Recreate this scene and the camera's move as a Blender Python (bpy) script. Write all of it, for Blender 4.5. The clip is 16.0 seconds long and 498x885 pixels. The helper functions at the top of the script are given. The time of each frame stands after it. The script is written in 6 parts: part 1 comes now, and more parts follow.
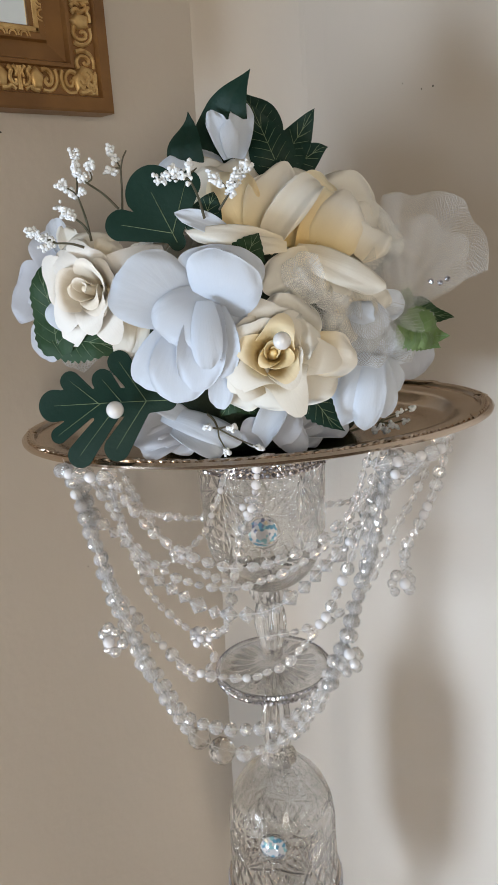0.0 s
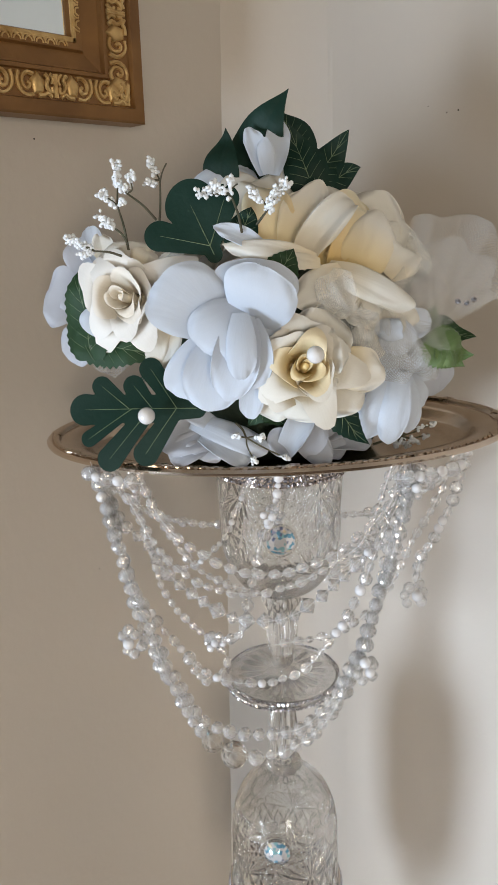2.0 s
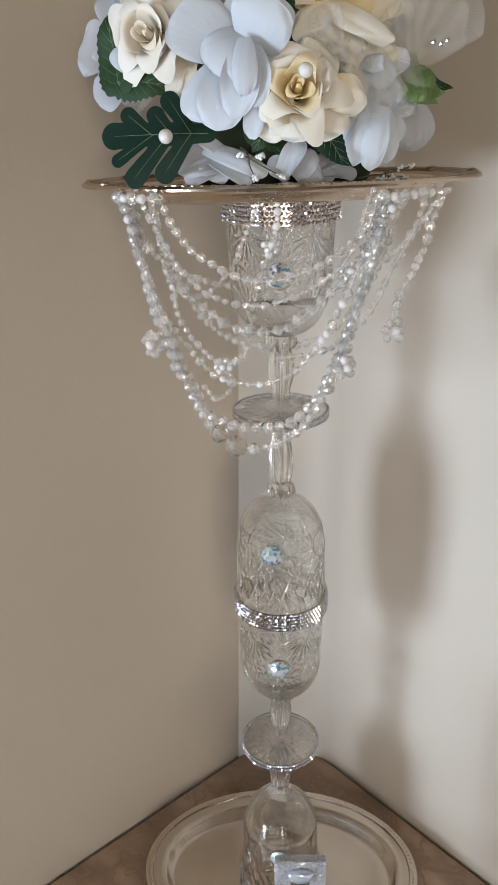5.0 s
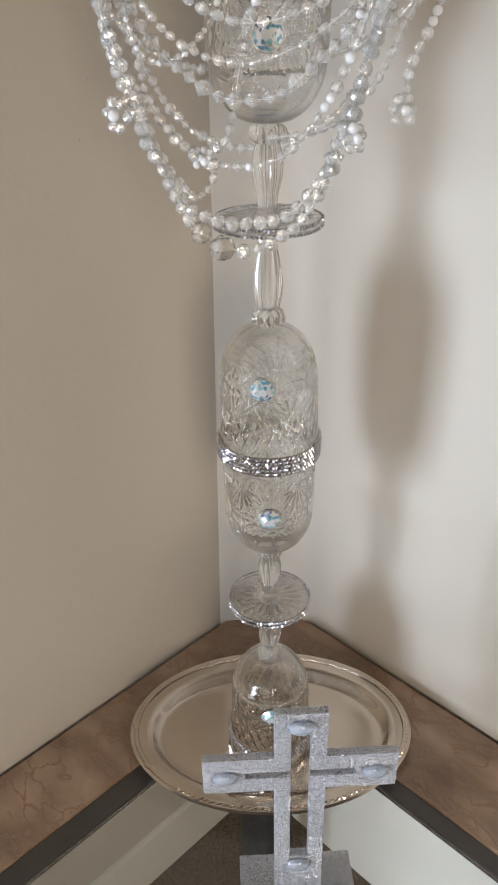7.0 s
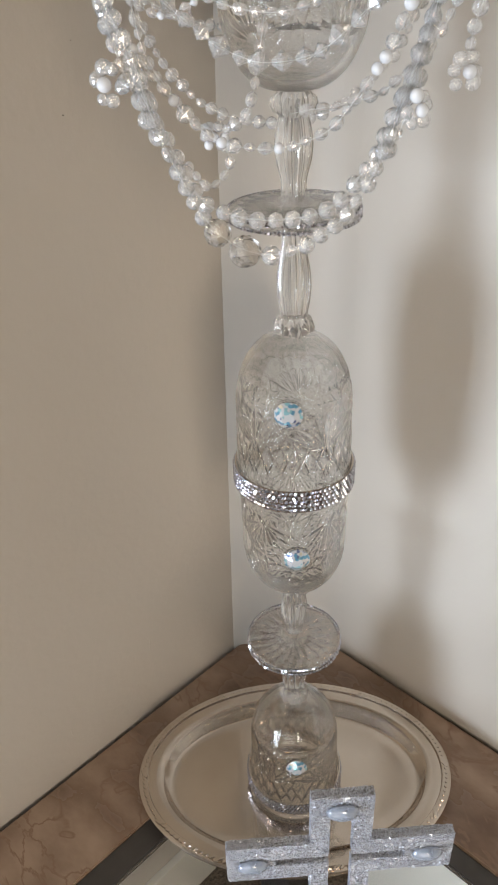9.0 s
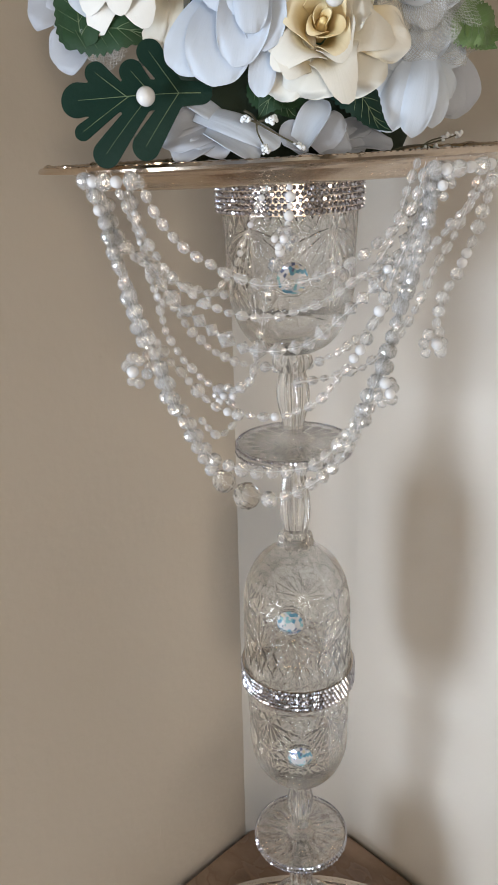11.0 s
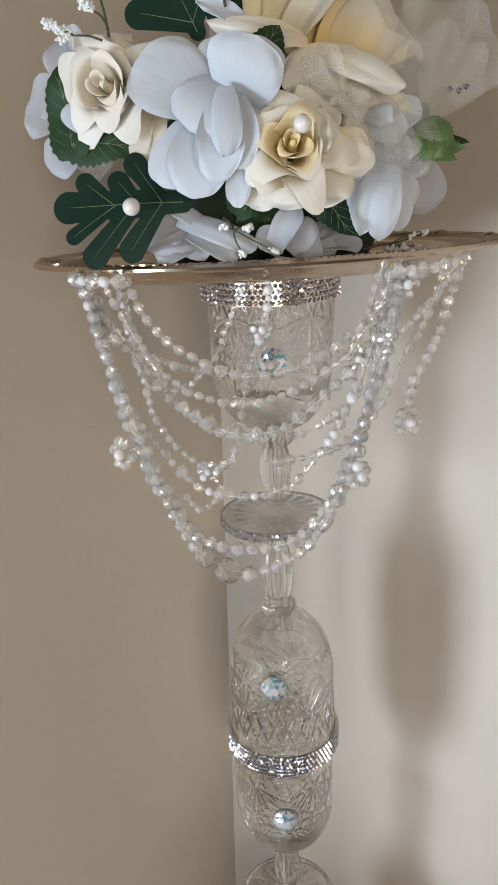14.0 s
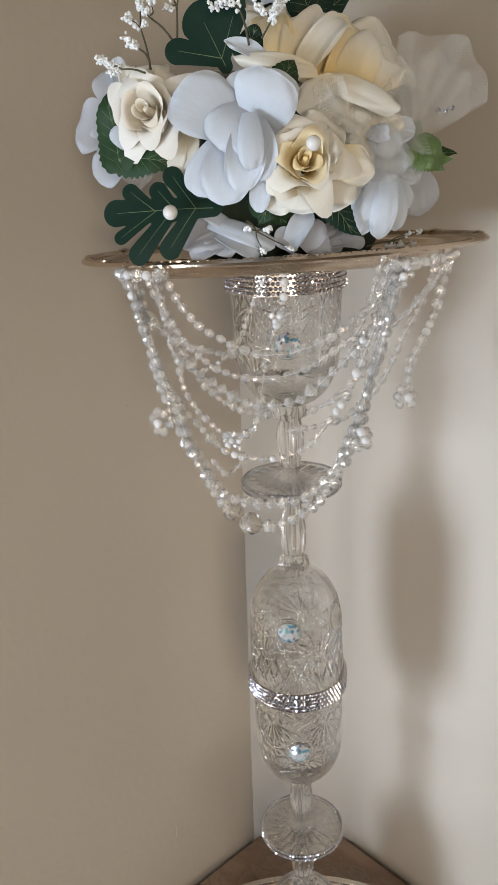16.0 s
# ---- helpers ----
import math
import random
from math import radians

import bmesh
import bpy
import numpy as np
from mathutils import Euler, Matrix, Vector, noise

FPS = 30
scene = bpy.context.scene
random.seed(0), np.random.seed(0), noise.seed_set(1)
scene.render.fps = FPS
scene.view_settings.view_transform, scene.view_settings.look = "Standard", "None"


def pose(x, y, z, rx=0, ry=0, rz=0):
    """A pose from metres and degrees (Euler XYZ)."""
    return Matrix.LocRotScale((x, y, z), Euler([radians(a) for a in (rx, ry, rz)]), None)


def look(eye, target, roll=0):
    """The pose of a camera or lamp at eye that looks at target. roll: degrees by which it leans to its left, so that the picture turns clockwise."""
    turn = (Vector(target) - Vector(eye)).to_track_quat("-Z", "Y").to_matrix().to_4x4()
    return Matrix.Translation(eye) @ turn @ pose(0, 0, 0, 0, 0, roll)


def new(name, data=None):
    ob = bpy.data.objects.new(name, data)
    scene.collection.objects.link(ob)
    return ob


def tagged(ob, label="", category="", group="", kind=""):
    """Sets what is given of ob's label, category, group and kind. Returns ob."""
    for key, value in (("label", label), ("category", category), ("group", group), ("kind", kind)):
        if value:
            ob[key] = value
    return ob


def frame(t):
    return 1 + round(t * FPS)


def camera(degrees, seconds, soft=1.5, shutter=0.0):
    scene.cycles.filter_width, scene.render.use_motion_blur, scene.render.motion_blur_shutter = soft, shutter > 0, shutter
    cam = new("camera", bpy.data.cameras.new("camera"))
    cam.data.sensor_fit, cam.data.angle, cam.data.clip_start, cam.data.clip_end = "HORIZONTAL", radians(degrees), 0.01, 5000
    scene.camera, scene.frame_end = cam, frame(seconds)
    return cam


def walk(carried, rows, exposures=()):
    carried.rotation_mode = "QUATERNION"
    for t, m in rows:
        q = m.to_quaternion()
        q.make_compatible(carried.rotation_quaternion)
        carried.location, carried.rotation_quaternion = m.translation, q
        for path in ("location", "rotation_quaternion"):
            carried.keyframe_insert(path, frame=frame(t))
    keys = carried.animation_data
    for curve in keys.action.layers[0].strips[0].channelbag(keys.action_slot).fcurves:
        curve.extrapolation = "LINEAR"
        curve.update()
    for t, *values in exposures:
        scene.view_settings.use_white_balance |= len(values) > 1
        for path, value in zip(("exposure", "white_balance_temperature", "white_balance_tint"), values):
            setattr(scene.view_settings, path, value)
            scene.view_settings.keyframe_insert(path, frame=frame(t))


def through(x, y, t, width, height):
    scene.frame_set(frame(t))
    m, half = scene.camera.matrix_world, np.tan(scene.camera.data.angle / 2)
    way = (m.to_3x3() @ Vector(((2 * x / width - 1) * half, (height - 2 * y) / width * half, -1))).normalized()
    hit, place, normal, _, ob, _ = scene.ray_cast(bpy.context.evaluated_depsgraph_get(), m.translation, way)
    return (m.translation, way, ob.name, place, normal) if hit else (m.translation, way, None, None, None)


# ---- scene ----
cam = camera(35.9, 16.0, 1.0)
PATH = [
    (0, (0.5510, -0.4495, 1.2434), (-0.1606, 0.1981, 0.9711), -3.65),
    (0.5, (0.5310, -0.4427, 1.2288), (-0.1705, 0.2077, 0.9374), -2.64),
    (1, (0.5297, -0.4418, 1.2228), (-0.1650, 0.2134, 0.9259), -2.22),
    (1.5, (0.5317, -0.4486, 1.2288), (-0.1605, 0.2145, 0.9439), -1.79),
    (2, (0.5439, -0.4699, 1.2476), (-0.1618, 0.1881, 0.9847), -1.47),
    (2.5, (0.5679, -0.4900, 1.2573), (-0.1433, 0.1673, 1.0080), -1.12),
    (3, (0.5845, -0.5109, 1.2590), (-0.1352, 0.1377, 1.0113), -0.97),
    (3.5, (0.6067, -0.5254, 1.2382), (-0.1154, 0.1063, 0.9564), -1.94),
    (4, (0.6281, -0.5265, 1.2095), (-0.1012, 0.1089, 0.9557), -1.95),
    (4.5, (0.6393, -0.5372, 1.1747), (-0.0927, 0.0734, 0.8724), -1.51),
    (5, (0.6487, -0.5491, 1.1555), (-0.0491, 0.0597, 0.7783), -0.92),
    (5.2, (0.6527, -0.5554, 1.1470), (-0.0400, 0.0493, 0.7539), -0.98),
    (7.3, (0.5700, -0.5170, 1.0581), (-0.0403, 0.0796, 0.5370), -1.57),
    (7.5, (0.5530, -0.5037, 1.0533), (-0.0532, 0.0823, 0.5156), -1.89),
    (8, (0.5226, -0.4778, 1.0498), (-0.0721, 0.1000, 0.4909), -1.69),
    (8.5, (0.5079, -0.4695, 1.0476), (-0.0750, 0.1131, 0.4812), -1.23),
    (9, (0.5041, -0.4689, 1.0547), (-0.1008, 0.1270, 0.5265), -2.11),
    (9.5, (0.5102, -0.4735, 1.0690), (-0.1230, 0.1419, 0.5995), -2.51),
    (10, (0.5220, -0.4769, 1.0850), (-0.1413, 0.1443, 0.6678), -2.66),
    (10.2, (0.5265, -0.4800, 1.0928), (-0.1440, 0.1449, 0.6929), -2.78),
    (12.3, (0.5544, -0.4832, 1.1628), (-0.1493, 0.1524, 0.8452), -2.04),
    (12.5, (0.5555, -0.4838, 1.1633), (-0.1541, 0.1498, 0.8550), -2.27),
    (13, (0.5634, -0.4806, 1.1657), (-0.1389, 0.1636, 0.8625), -2.36),
    (13.5, (0.5655, -0.4786, 1.1609), (-0.1297, 0.1717, 0.8547), -2.37),
    (14, (0.5605, -0.4828, 1.1582), (-0.1341, 0.1655, 0.8463), -2.32),
    (14.5, (0.5698, -0.4939, 1.1709), (-0.1304, 0.1601, 0.8845), -2.63),
    (15, (0.5836, -0.5087, 1.1710), (-0.1162, 0.1417, 0.8755), -2.81),
    (15.5, (0.6013, -0.5186, 1.1709), (-0.0946, 0.1356, 0.8749), -2.71),
    (16, (0.6157, -0.5433, 1.1661), (-0.0878, 0.0928, 0.8493), -2.77),
]
walk(cam, [(t, look(eye, target, roll)) for t, eye, target, roll in PATH],
     [(0, -0.08, 6050, 10), (3.5, -0.08, 6050, 10), (5.0, -0.17, 6150, 10), (7.3, -0.06, 6150, 10), (10.2, -0.08, 6150, 10), (12.3, -0.17, 6200, 10), (16, -0.22, 6300, 10)])

# ---------------------------------------------------------------- light
world = bpy.data.worlds.new("sky")
scene.world = world
world.use_nodes = True
sky = world.node_tree.nodes.new("ShaderNodeTexSky")
sky.sky_type, sky.sun_disc = "NISHITA", False
sky.sun_elevation, sky.sun_rotation = radians(35), radians(200)
world.node_tree.links.new(sky.outputs["Color"], world.node_tree.nodes["Background"].inputs["Color"])
world.node_tree.nodes["Background"].inputs["Strength"].default_value = 0.08


def area_lamp(name, m, width, height, power, colour, spread):
    data = bpy.data.lights.new(name, "AREA")
    data.shape, data.size, data.size_y = "RECTANGLE", width, height
    data.energy, data.color = power, colour
    data.spread = radians(spread)
    ob = new(name, data)
    ob.matrix_world = m
    return ob


# daylight in the low window; the wide and east lamps are added fill
area_lamp("daylight_low_window", look((0.0, -2.17, 0.46), (0.40, 0.075, 0.80)), 0.54, 0.90, 17.5, (0.78, 0.89, 1.0), 105)
area_lamp("fill_lamp_wide", look((1.35, -2.17, 0.80), (1.1, 0.0, -0.2)), 1.3, 0.9, 6.8, (1.0, 0.93, 0.83), 180)
# added lamp standing in for warm light bounced onto the west wall
area_lamp("fill_lamp_warm_east", look((2.68, -1.88, 1.15), (0.0, -0.25, 0.95)), 0.7, 1.1, 12.6, (1.0, 0.84, 0.63), 105)


# ---------------------------------------------------------------- materials
def material(name, colour, rough=0.5, metal=0.0, second=None, scale=20.0, detail=4.0, amount=0.5,
             bump=0.0, bump_scale=80.0, rough_var=0.1, stretch=(1, 1, 1), **inputs):
    """A principled material with colour, gloss and relief varied by noise at two scales."""
    mat = bpy.data.materials.new(name)
    mat.use_nodes = True
    nt = mat.node_tree
    bs = nt.nodes["Principled BSDF"]
    co = nt.nodes.new("ShaderNodeTexCoord")
    mp = nt.nodes.new("ShaderNodeMapping")
    mp.inputs["Scale"].default_value = stretch
    nt.links.new(co.outputs["Object"], mp.inputs["Vector"])
    big = nt.nodes.new("ShaderNodeTexNoise")
    big.inputs["Scale"].default_value, big.inputs["Detail"].default_value = scale, detail
    nt.links.new(mp.outputs["Vector"], big.inputs["Vector"])
    ramp = nt.nodes.new("ShaderNodeMapRange")
    ramp.inputs["From Min"].default_value, ramp.inputs["From Max"].default_value = 0.3, 0.7
    ramp.inputs["To Max"].default_value = amount
    nt.links.new(big.outputs["Fac"], ramp.inputs["Value"])
    mix = nt.nodes.new("ShaderNodeMix")
    mix.data_type = "RGBA"
    mix.inputs["A"].default_value = (*colour, 1)
    mix.inputs["B"].default_value = (*(second or colour), 1)
    nt.links.new(ramp.outputs["Result"], mix.inputs["Factor"])
    nt.links.new(mix.outputs["Result"], bs.inputs["Base Color"])
    rr = nt.nodes.new("ShaderNodeMapRange")
    rr.inputs["To Min"].default_value, rr.inputs["To Max"].default_value = max(0.0, rough - rough_var), min(1.0, rough + rough_var)
    nt.links.new(big.outputs["Fac"], rr.inputs["Value"])
    nt.links.new(rr.outputs["Result"], bs.inputs["Roughness"])
    bs.inputs["Metallic"].default_value = metal
    if bump:
        fine = nt.nodes.new("ShaderNodeTexNoise")
        fine.inputs["Scale"].default_value, fine.inputs["Detail"].default_value = bump_scale, 5.0
        nt.links.new(mp.outputs["Vector"], fine.inputs["Vector"])
        bp = nt.nodes.new("ShaderNodeBump")
        bp.inputs["Strength"].default_value, bp.inputs["Distance"].default_value = bump, 0.002
        nt.links.new(fine.outputs["Fac"], bp.inputs["Height"])
        nt.links.new(bp.outputs["Normal"], bs.inputs["Normal"])
    for key, value in inputs.items():
        bs.inputs[key.replace("_", " ").title().replace("Ior", "IOR")].default_value = value
    return mat


def petal_material(name, base, tip, vein=0.07, through=0.25, dyed=0.62):
    """Silk petal: dyed darker towards its foot, with fine fibre relief, letting some light through."""
    mat = material(name, tip, 0.62, 0.0, tip, 30, 3, 0.2, 0.0)
    nt = mat.node_tree
    bs = nt.nodes["Principled BSDF"]
    uv = nt.nodes.new("ShaderNodeUVMap")
    sep = nt.nodes.new("ShaderNodeSeparateXYZ")
    nt.links.new(uv.outputs["UV"], sep.inputs["Vector"])
    ramp = nt.nodes.new("ShaderNodeValToRGB")
    ramp.color_ramp.elements[0].color, ramp.color_ramp.elements[0].position = (*base, 1), 0.05
    ramp.color_ramp.elements[1].color, ramp.color_ramp.elements[1].position = (*tip, 1), dyed
    nt.links.new(sep.outputs["Y"], ramp.inputs["Fac"])
    nt.links.new(ramp.outputs["Color"], bs.inputs["Base Color"])
    wave = nt.nodes.new("ShaderNodeTexNoise")
    wave.inputs["Scale"].default_value, wave.inputs["Detail"].default_value = 1.0, 6.0
    stretch = nt.nodes.new("ShaderNodeMapping")
    stretch.inputs["Scale"].default_value = (17, 2.2, 1)
    nt.links.new(uv.outputs["UV"], stretch.inputs["Vector"])
    nt.links.new(stretch.outputs["Vector"], wave.inputs["Vector"])
    bp = nt.nodes.new("ShaderNodeBump")
    bp.inputs["Strength"].default_value, bp.inputs["Distance"].default_value = vein, 0.0015
    nt.links.new(wave.outputs["Fac"], bp.inputs["Height"])
    nt.links.new(bp.outputs["Normal"], bs.inputs["Normal"])
    tr = nt.nodes.new("ShaderNodeBsdfTranslucent")
    nt.links.new(ramp.outputs["Color"], tr.inputs["Color"])
    mixer = nt.nodes.new("ShaderNodeMixShader")
    mixer.inputs["Fac"].default_value = through
    nt.links.new(bs.outputs["BSDF"], mixer.inputs[1])
    nt.links.new(tr.outputs["BSDF"], mixer.inputs[2])
    nt.links.new(mixer.outputs["Shader"], nt.nodes["Material Output"].inputs["Surface"])
    return mat


def net_material(name, colour, pitch, thread):
    """Tulle: two crossing sets of fine threads with open diamonds between them."""
    mat = bpy.data.materials.new(name)
    mat.use_nodes = True
    nt = mat.node_tree
    bs = nt.nodes["Principled BSDF"]
    bs.inputs["Base Color"].default_value, bs.inputs["Roughness"].default_value = (*colour, 1), 0.7

    def calc(op, a, b):
        node = nt.nodes.new("ShaderNodeMath")
        node.operation = op
        for k, value in enumerate((a, b)):
            if isinstance(value, (int, float)):
                node.inputs[k].default_value = value
            else:
                nt.links.new(value, node.inputs[k])
        return node.outputs[0]
    uv = nt.nodes.new("ShaderNodeUVMap")
    wob = nt.nodes.new("ShaderNodeTexNoise")
    wob.inputs["Scale"].default_value = 120.0
    nt.links.new(uv.outputs["UV"], wob.inputs["Vector"])
    sep = nt.nodes.new("ShaderNodeSeparateXYZ")
    nt.links.new(uv.outputs["UV"], sep.inputs["Vector"])
    bent = calc("MULTIPLY", calc("SUBTRACT", wob.outputs["Fac"], 0.5), 0.0045)
    u, v = calc("ADD", sep.outputs["X"], bent), calc("MULTIPLY", sep.outputs["Y"], 0.62)
    first = calc("PINGPONG", calc("ADD", u, v), pitch / 2)
    second = calc("PINGPONG", calc("SUBTRACT", u, v), pitch / 2)
    near = calc("MINIMUM", first, second)
    less = nt.nodes.new("ShaderNodeMapRange")
    less.inputs["From Min"].default_value, less.inputs["From Max"].default_value = thread * 0.5, thread * 1.3
    less.inputs["To Min"].default_value, less.inputs["To Max"].default_value = 0.40, 0.025
    nt.links.new(near, less.inputs["Value"])
    tr = nt.nodes.new("ShaderNodeBsdfTranslucent")
    tr.inputs["Color"].default_value = (*colour, 1)
    cloth = nt.nodes.new("ShaderNodeMixShader")
    cloth.inputs["Fac"].default_value = 0.45
    nt.links.new(bs.outputs["BSDF"], cloth.inputs[1])
    nt.links.new(tr.outputs["BSDF"], cloth.inputs[2])
    gap = nt.nodes.new("ShaderNodeBsdfTransparent")
    woven = nt.nodes.new("ShaderNodeMixShader")
    nt.links.new(less.outputs["Result"], woven.inputs["Fac"])
    nt.links.new(gap.outputs["BSDF"], woven.inputs[1])
    nt.links.new(cloth.outputs["Shader"], woven.inputs[2])
    nt.links.new(woven.outputs["Shader"], nt.nodes["Material Output"].inputs["Surface"])
    return mat


def lightened(mat, share):
    """Thin clear walls: part of the light goes straight through, unbent."""
    nt = mat.node_tree
    tr = nt.nodes.new("ShaderNodeBsdfTransparent")
    tr.inputs["Color"].default_value = (0.985, 0.985, 0.985, 1)
    mixer = nt.nodes.new("ShaderNodeMixShader")
    mixer.inputs["Fac"].default_value = share
    nt.links.new(nt.nodes["Principled BSDF"].outputs["BSDF"], mixer.inputs[1])
    nt.links.new(tr.outputs["BSDF"], mixer.inputs[2])
    nt.links.new(mixer.outputs["Shader"], nt.nodes["Material Output"].inputs["Surface"])
    return mat


WALL = material("wall_paint", (0.50, 0.453, 0.395), 0.5, 0, (0.475, 0.428, 0.37), 3.0, 3, 0.5, 0.16, 110)
CEILING = material("ceiling_paint", (0.56, 0.54, 0.50), 0.7, 0, (0.52, 0.50, 0.46), 2.0, 3, 0.5, 0.1, 90)
BOARD = material("baseboard_paint", (0.74, 0.70, 0.62), 0.4, 0, (0.68, 0.64, 0.56), 8, 3, 0.5, 0.05, 60)
CARPET = material("carpet", (0.21, 0.155, 0.11), 0.95, 0, (0.04, 0.03, 0.022), 300, 6, 0.9, 1.0, 420)
STONE = material("veined_stone", (0.43, 0.30, 0.21), 0.26, 0, (0.19, 0.115, 0.073), 16, 12, 1.0, 0.06, 60, stretch=(1, 1.5, 1))
snt = STONE.node_tree
warp = snt.nodes.new("ShaderNodeTexNoise")
warp.inputs["Scale"].default_value, warp.inputs["Detail"].default_value, warp.inputs["Distortion"].default_value = 9.0, 12.0, 1.6
snt.links.new(snt.nodes["Mapping"].outputs["Vector"], warp.inputs["Vector"])
thin = snt.nodes.new("ShaderNodeValToRGB")
thin.color_ramp.elements[0].position, thin.color_ramp.elements[0].color = 0.47, (0, 0, 0, 1)
thin.color_ramp.elements[1].position, thin.color_ramp.elements[1].color = 0.50, (1, 1, 1, 1)
last = thin.color_ramp.elements.new(0.53)
last.color = (0, 0, 0, 1)
snt.links.new(warp.outputs["Fac"], thin.inputs["Fac"])
veined = snt.nodes.new("ShaderNodeMix")
veined.data_type = "RGBA"
veined.inputs["B"].default_value = (0.28, 0.175, 0.115, 1)
snt.links.new(thin.outputs["Color"], veined.inputs["Factor"])
snt.links.new(snt.nodes["Mix"].outputs["Result"], veined.inputs["A"])
snt.links.new(veined.outputs["Result"], snt.nodes["Principled BSDF"].inputs["Base Color"])
CHANNEL = material("grey_metal", (0.085, 0.075, 0.068), 0.4, 0.2, (0.06, 0.052, 0.046), 30, 3, 0.6, 0.05, 200)
DARK_METAL = material("dark_leg", (0.05, 0.047, 0.045), 0.45, 0.3, (0.035, 0.03, 0.03), 30, 3, 0.6, 0.05, 200)
PANE = material("table_glass", (0.97, 0.98, 0.97), 0.01, 0, None, 5, 2, 0.0, rough_var=0.01, transmission_weight=1.0, ior=1.45)
FOOT_CRYSTAL = lightened(material("foot_crystal", (0.995, 0.995, 0.995), 0.004, 0, None, 5, 2, 0.0, rough_var=0.003, transmission_weight=1.0, ior=1.46), 0.42)
CRYSTAL = lightened(material("cut_crystal", (0.99, 0.99, 0.985), 0.008, 0, None, 5, 2, 0.0, rough_var=0.005, transmission_weight=1.0, ior=1.50), 0.26)
SILVER = material("silver_plate", (0.67, 0.59, 0.51), 0.15, 1.0, (0.54, 0.46, 0.38), 14, 6, 0.7, 0.03, 300, 0.08)
GILT_TRAY = material("champagne_plate", (0.72, 0.61, 0.50), 0.20, 1.0, (0.54, 0.42, 0.32), 18, 6, 0.8, 0.03, 300, 0.08)
GOLD_FRAME = material("antique_gilt", (0.24, 0.12, 0.035), 0.45, 0.35, (0.14, 0.065, 0.02), 26, 6, 0.8, 0.12, 220)
GOLD_HIGH = material("rubbed_gilt", (0.74, 0.54, 0.25), 0.45, 0.6, (0.36, 0.20, 0.06), 60, 5, 0.9, 0.12, 260)
MIRROR = material("mirror", (0.82, 0.89, 0.93), 0.01, 1.0, None, 5, 2, 0.0, rough_var=0.01)
RHINESTONE = material("rhinestone", (0.80, 0.80, 0.86), 0.10, 0.95, (0.42, 0.42, 0.47), 700, 1, 1.0, rough_var=0.05)
GEM = material("aurora_gem", (0.80, 0.90, 1.0), 0.06, 0.62, coat_weight=1.0)
ent = GEM.node_tree
shard = ent.nodes.new("ShaderNodeTexVoronoi")
shard.inputs["Scale"].default_value = 420.0
ent.links.new(ent.nodes["Texture Coordinate"].outputs["Object"], shard.inputs["Vector"])
hues = ent.nodes.new("ShaderNodeValToRGB")
hues.color_ramp.interpolation = "CONSTANT"
for at_, colour in ((0.0, (0.95, 0.98, 1.0)), (0.34, (0.22, 0.50, 0.72)), (0.44, (0.98, 0.98, 1.0)), (0.58, (0.45, 0.80, 0.86)), (0.64, (0.25, 0.30, 0.48)), (0.70, (0.95, 0.97, 1.0)), (0.80, (0.95, 0.86, 0.68)), (0.85, (0.66, 0.68, 0.92))):
    stop = hues.color_ramp.elements.new(at_)
    stop.color = (*colour, 1)
ent.links.new(shard.outputs["Color"], hues.inputs["Fac"])
ent.links.new(hues.outputs["Color"], ent.nodes["Principled BSDF"].inputs["Base Color"])
tip_ = ent.nodes.new("ShaderNodeBump")
tip_.inputs["Strength"].default_value, tip_.inputs["Distance"].default_value = 0.8, 0.0015
ent.links.new(shard.outputs["Color"], tip_.inputs["Height"])
ent.links.new(tip_.outputs["Normal"], ent.nodes["Principled BSDF"].inputs["Normal"])
CABOCHON = material("clear_cabochon", (0.86, 0.91, 1.0), 0.05, 0, (0.50, 0.58, 0.74), 180, 3, 0.9, rough_var=0.03, coat_weight=1.0, transmission_weight=0.68, ior=1.5)
GLITTER = material("silver_glitter", (0.70, 0.70, 0.74), 0.25, 0.45)
gnt = GLITTER.node_tree
flake = gnt.nodes.new("ShaderNodeTexVoronoi")
flake.inputs["Scale"].default_value = 1900.0
gnt.links.new(gnt.nodes["Texture Coordinate"].outputs["Object"], flake.inputs["Vector"])
tone = gnt.nodes.new("ShaderNodeMapRange")
tone.inputs["From Min"].default_value, tone.inputs["From Max"].default_value = 0.25, 0.75
tone.inputs["To Min"].default_value, tone.inputs["To Max"].default_value = 0.0, 1.0
gnt.links.new(flake.outputs["Color"], tone.inputs["Value"])
tint = gnt.nodes.new("ShaderNodeMix")
tint.data_type = "RGBA"
tint.inputs["A"].default_value, tint.inputs["B"].default_value = (0.34, 0.34, 0.37, 1), (0.86, 0.86, 0.88, 1)
gnt.links.new(tone.outputs["Result"], tint.inputs["Factor"])
gnt.links.new(tint.outputs["Result"], gnt.nodes["Principled BSDF"].inputs["Base Color"])
lean = gnt.nodes.new("ShaderNodeBump")
lean.inputs["Strength"].default_value, lean.inputs["Distance"].default_value = 1.0, 0.0016
gnt.links.new(flake.outputs["Color"], lean.inputs["Height"])
gnt.links.new(lean.outputs["Normal"], gnt.nodes["Principled BSDF"].inputs["Normal"])
CHIP = material("glitter_chip", (0.86, 0.87, 0.92), 0.30, 0.60, (0.36, 0.38, 0.46), 800, 1, 1.0, rough_var=0.12)
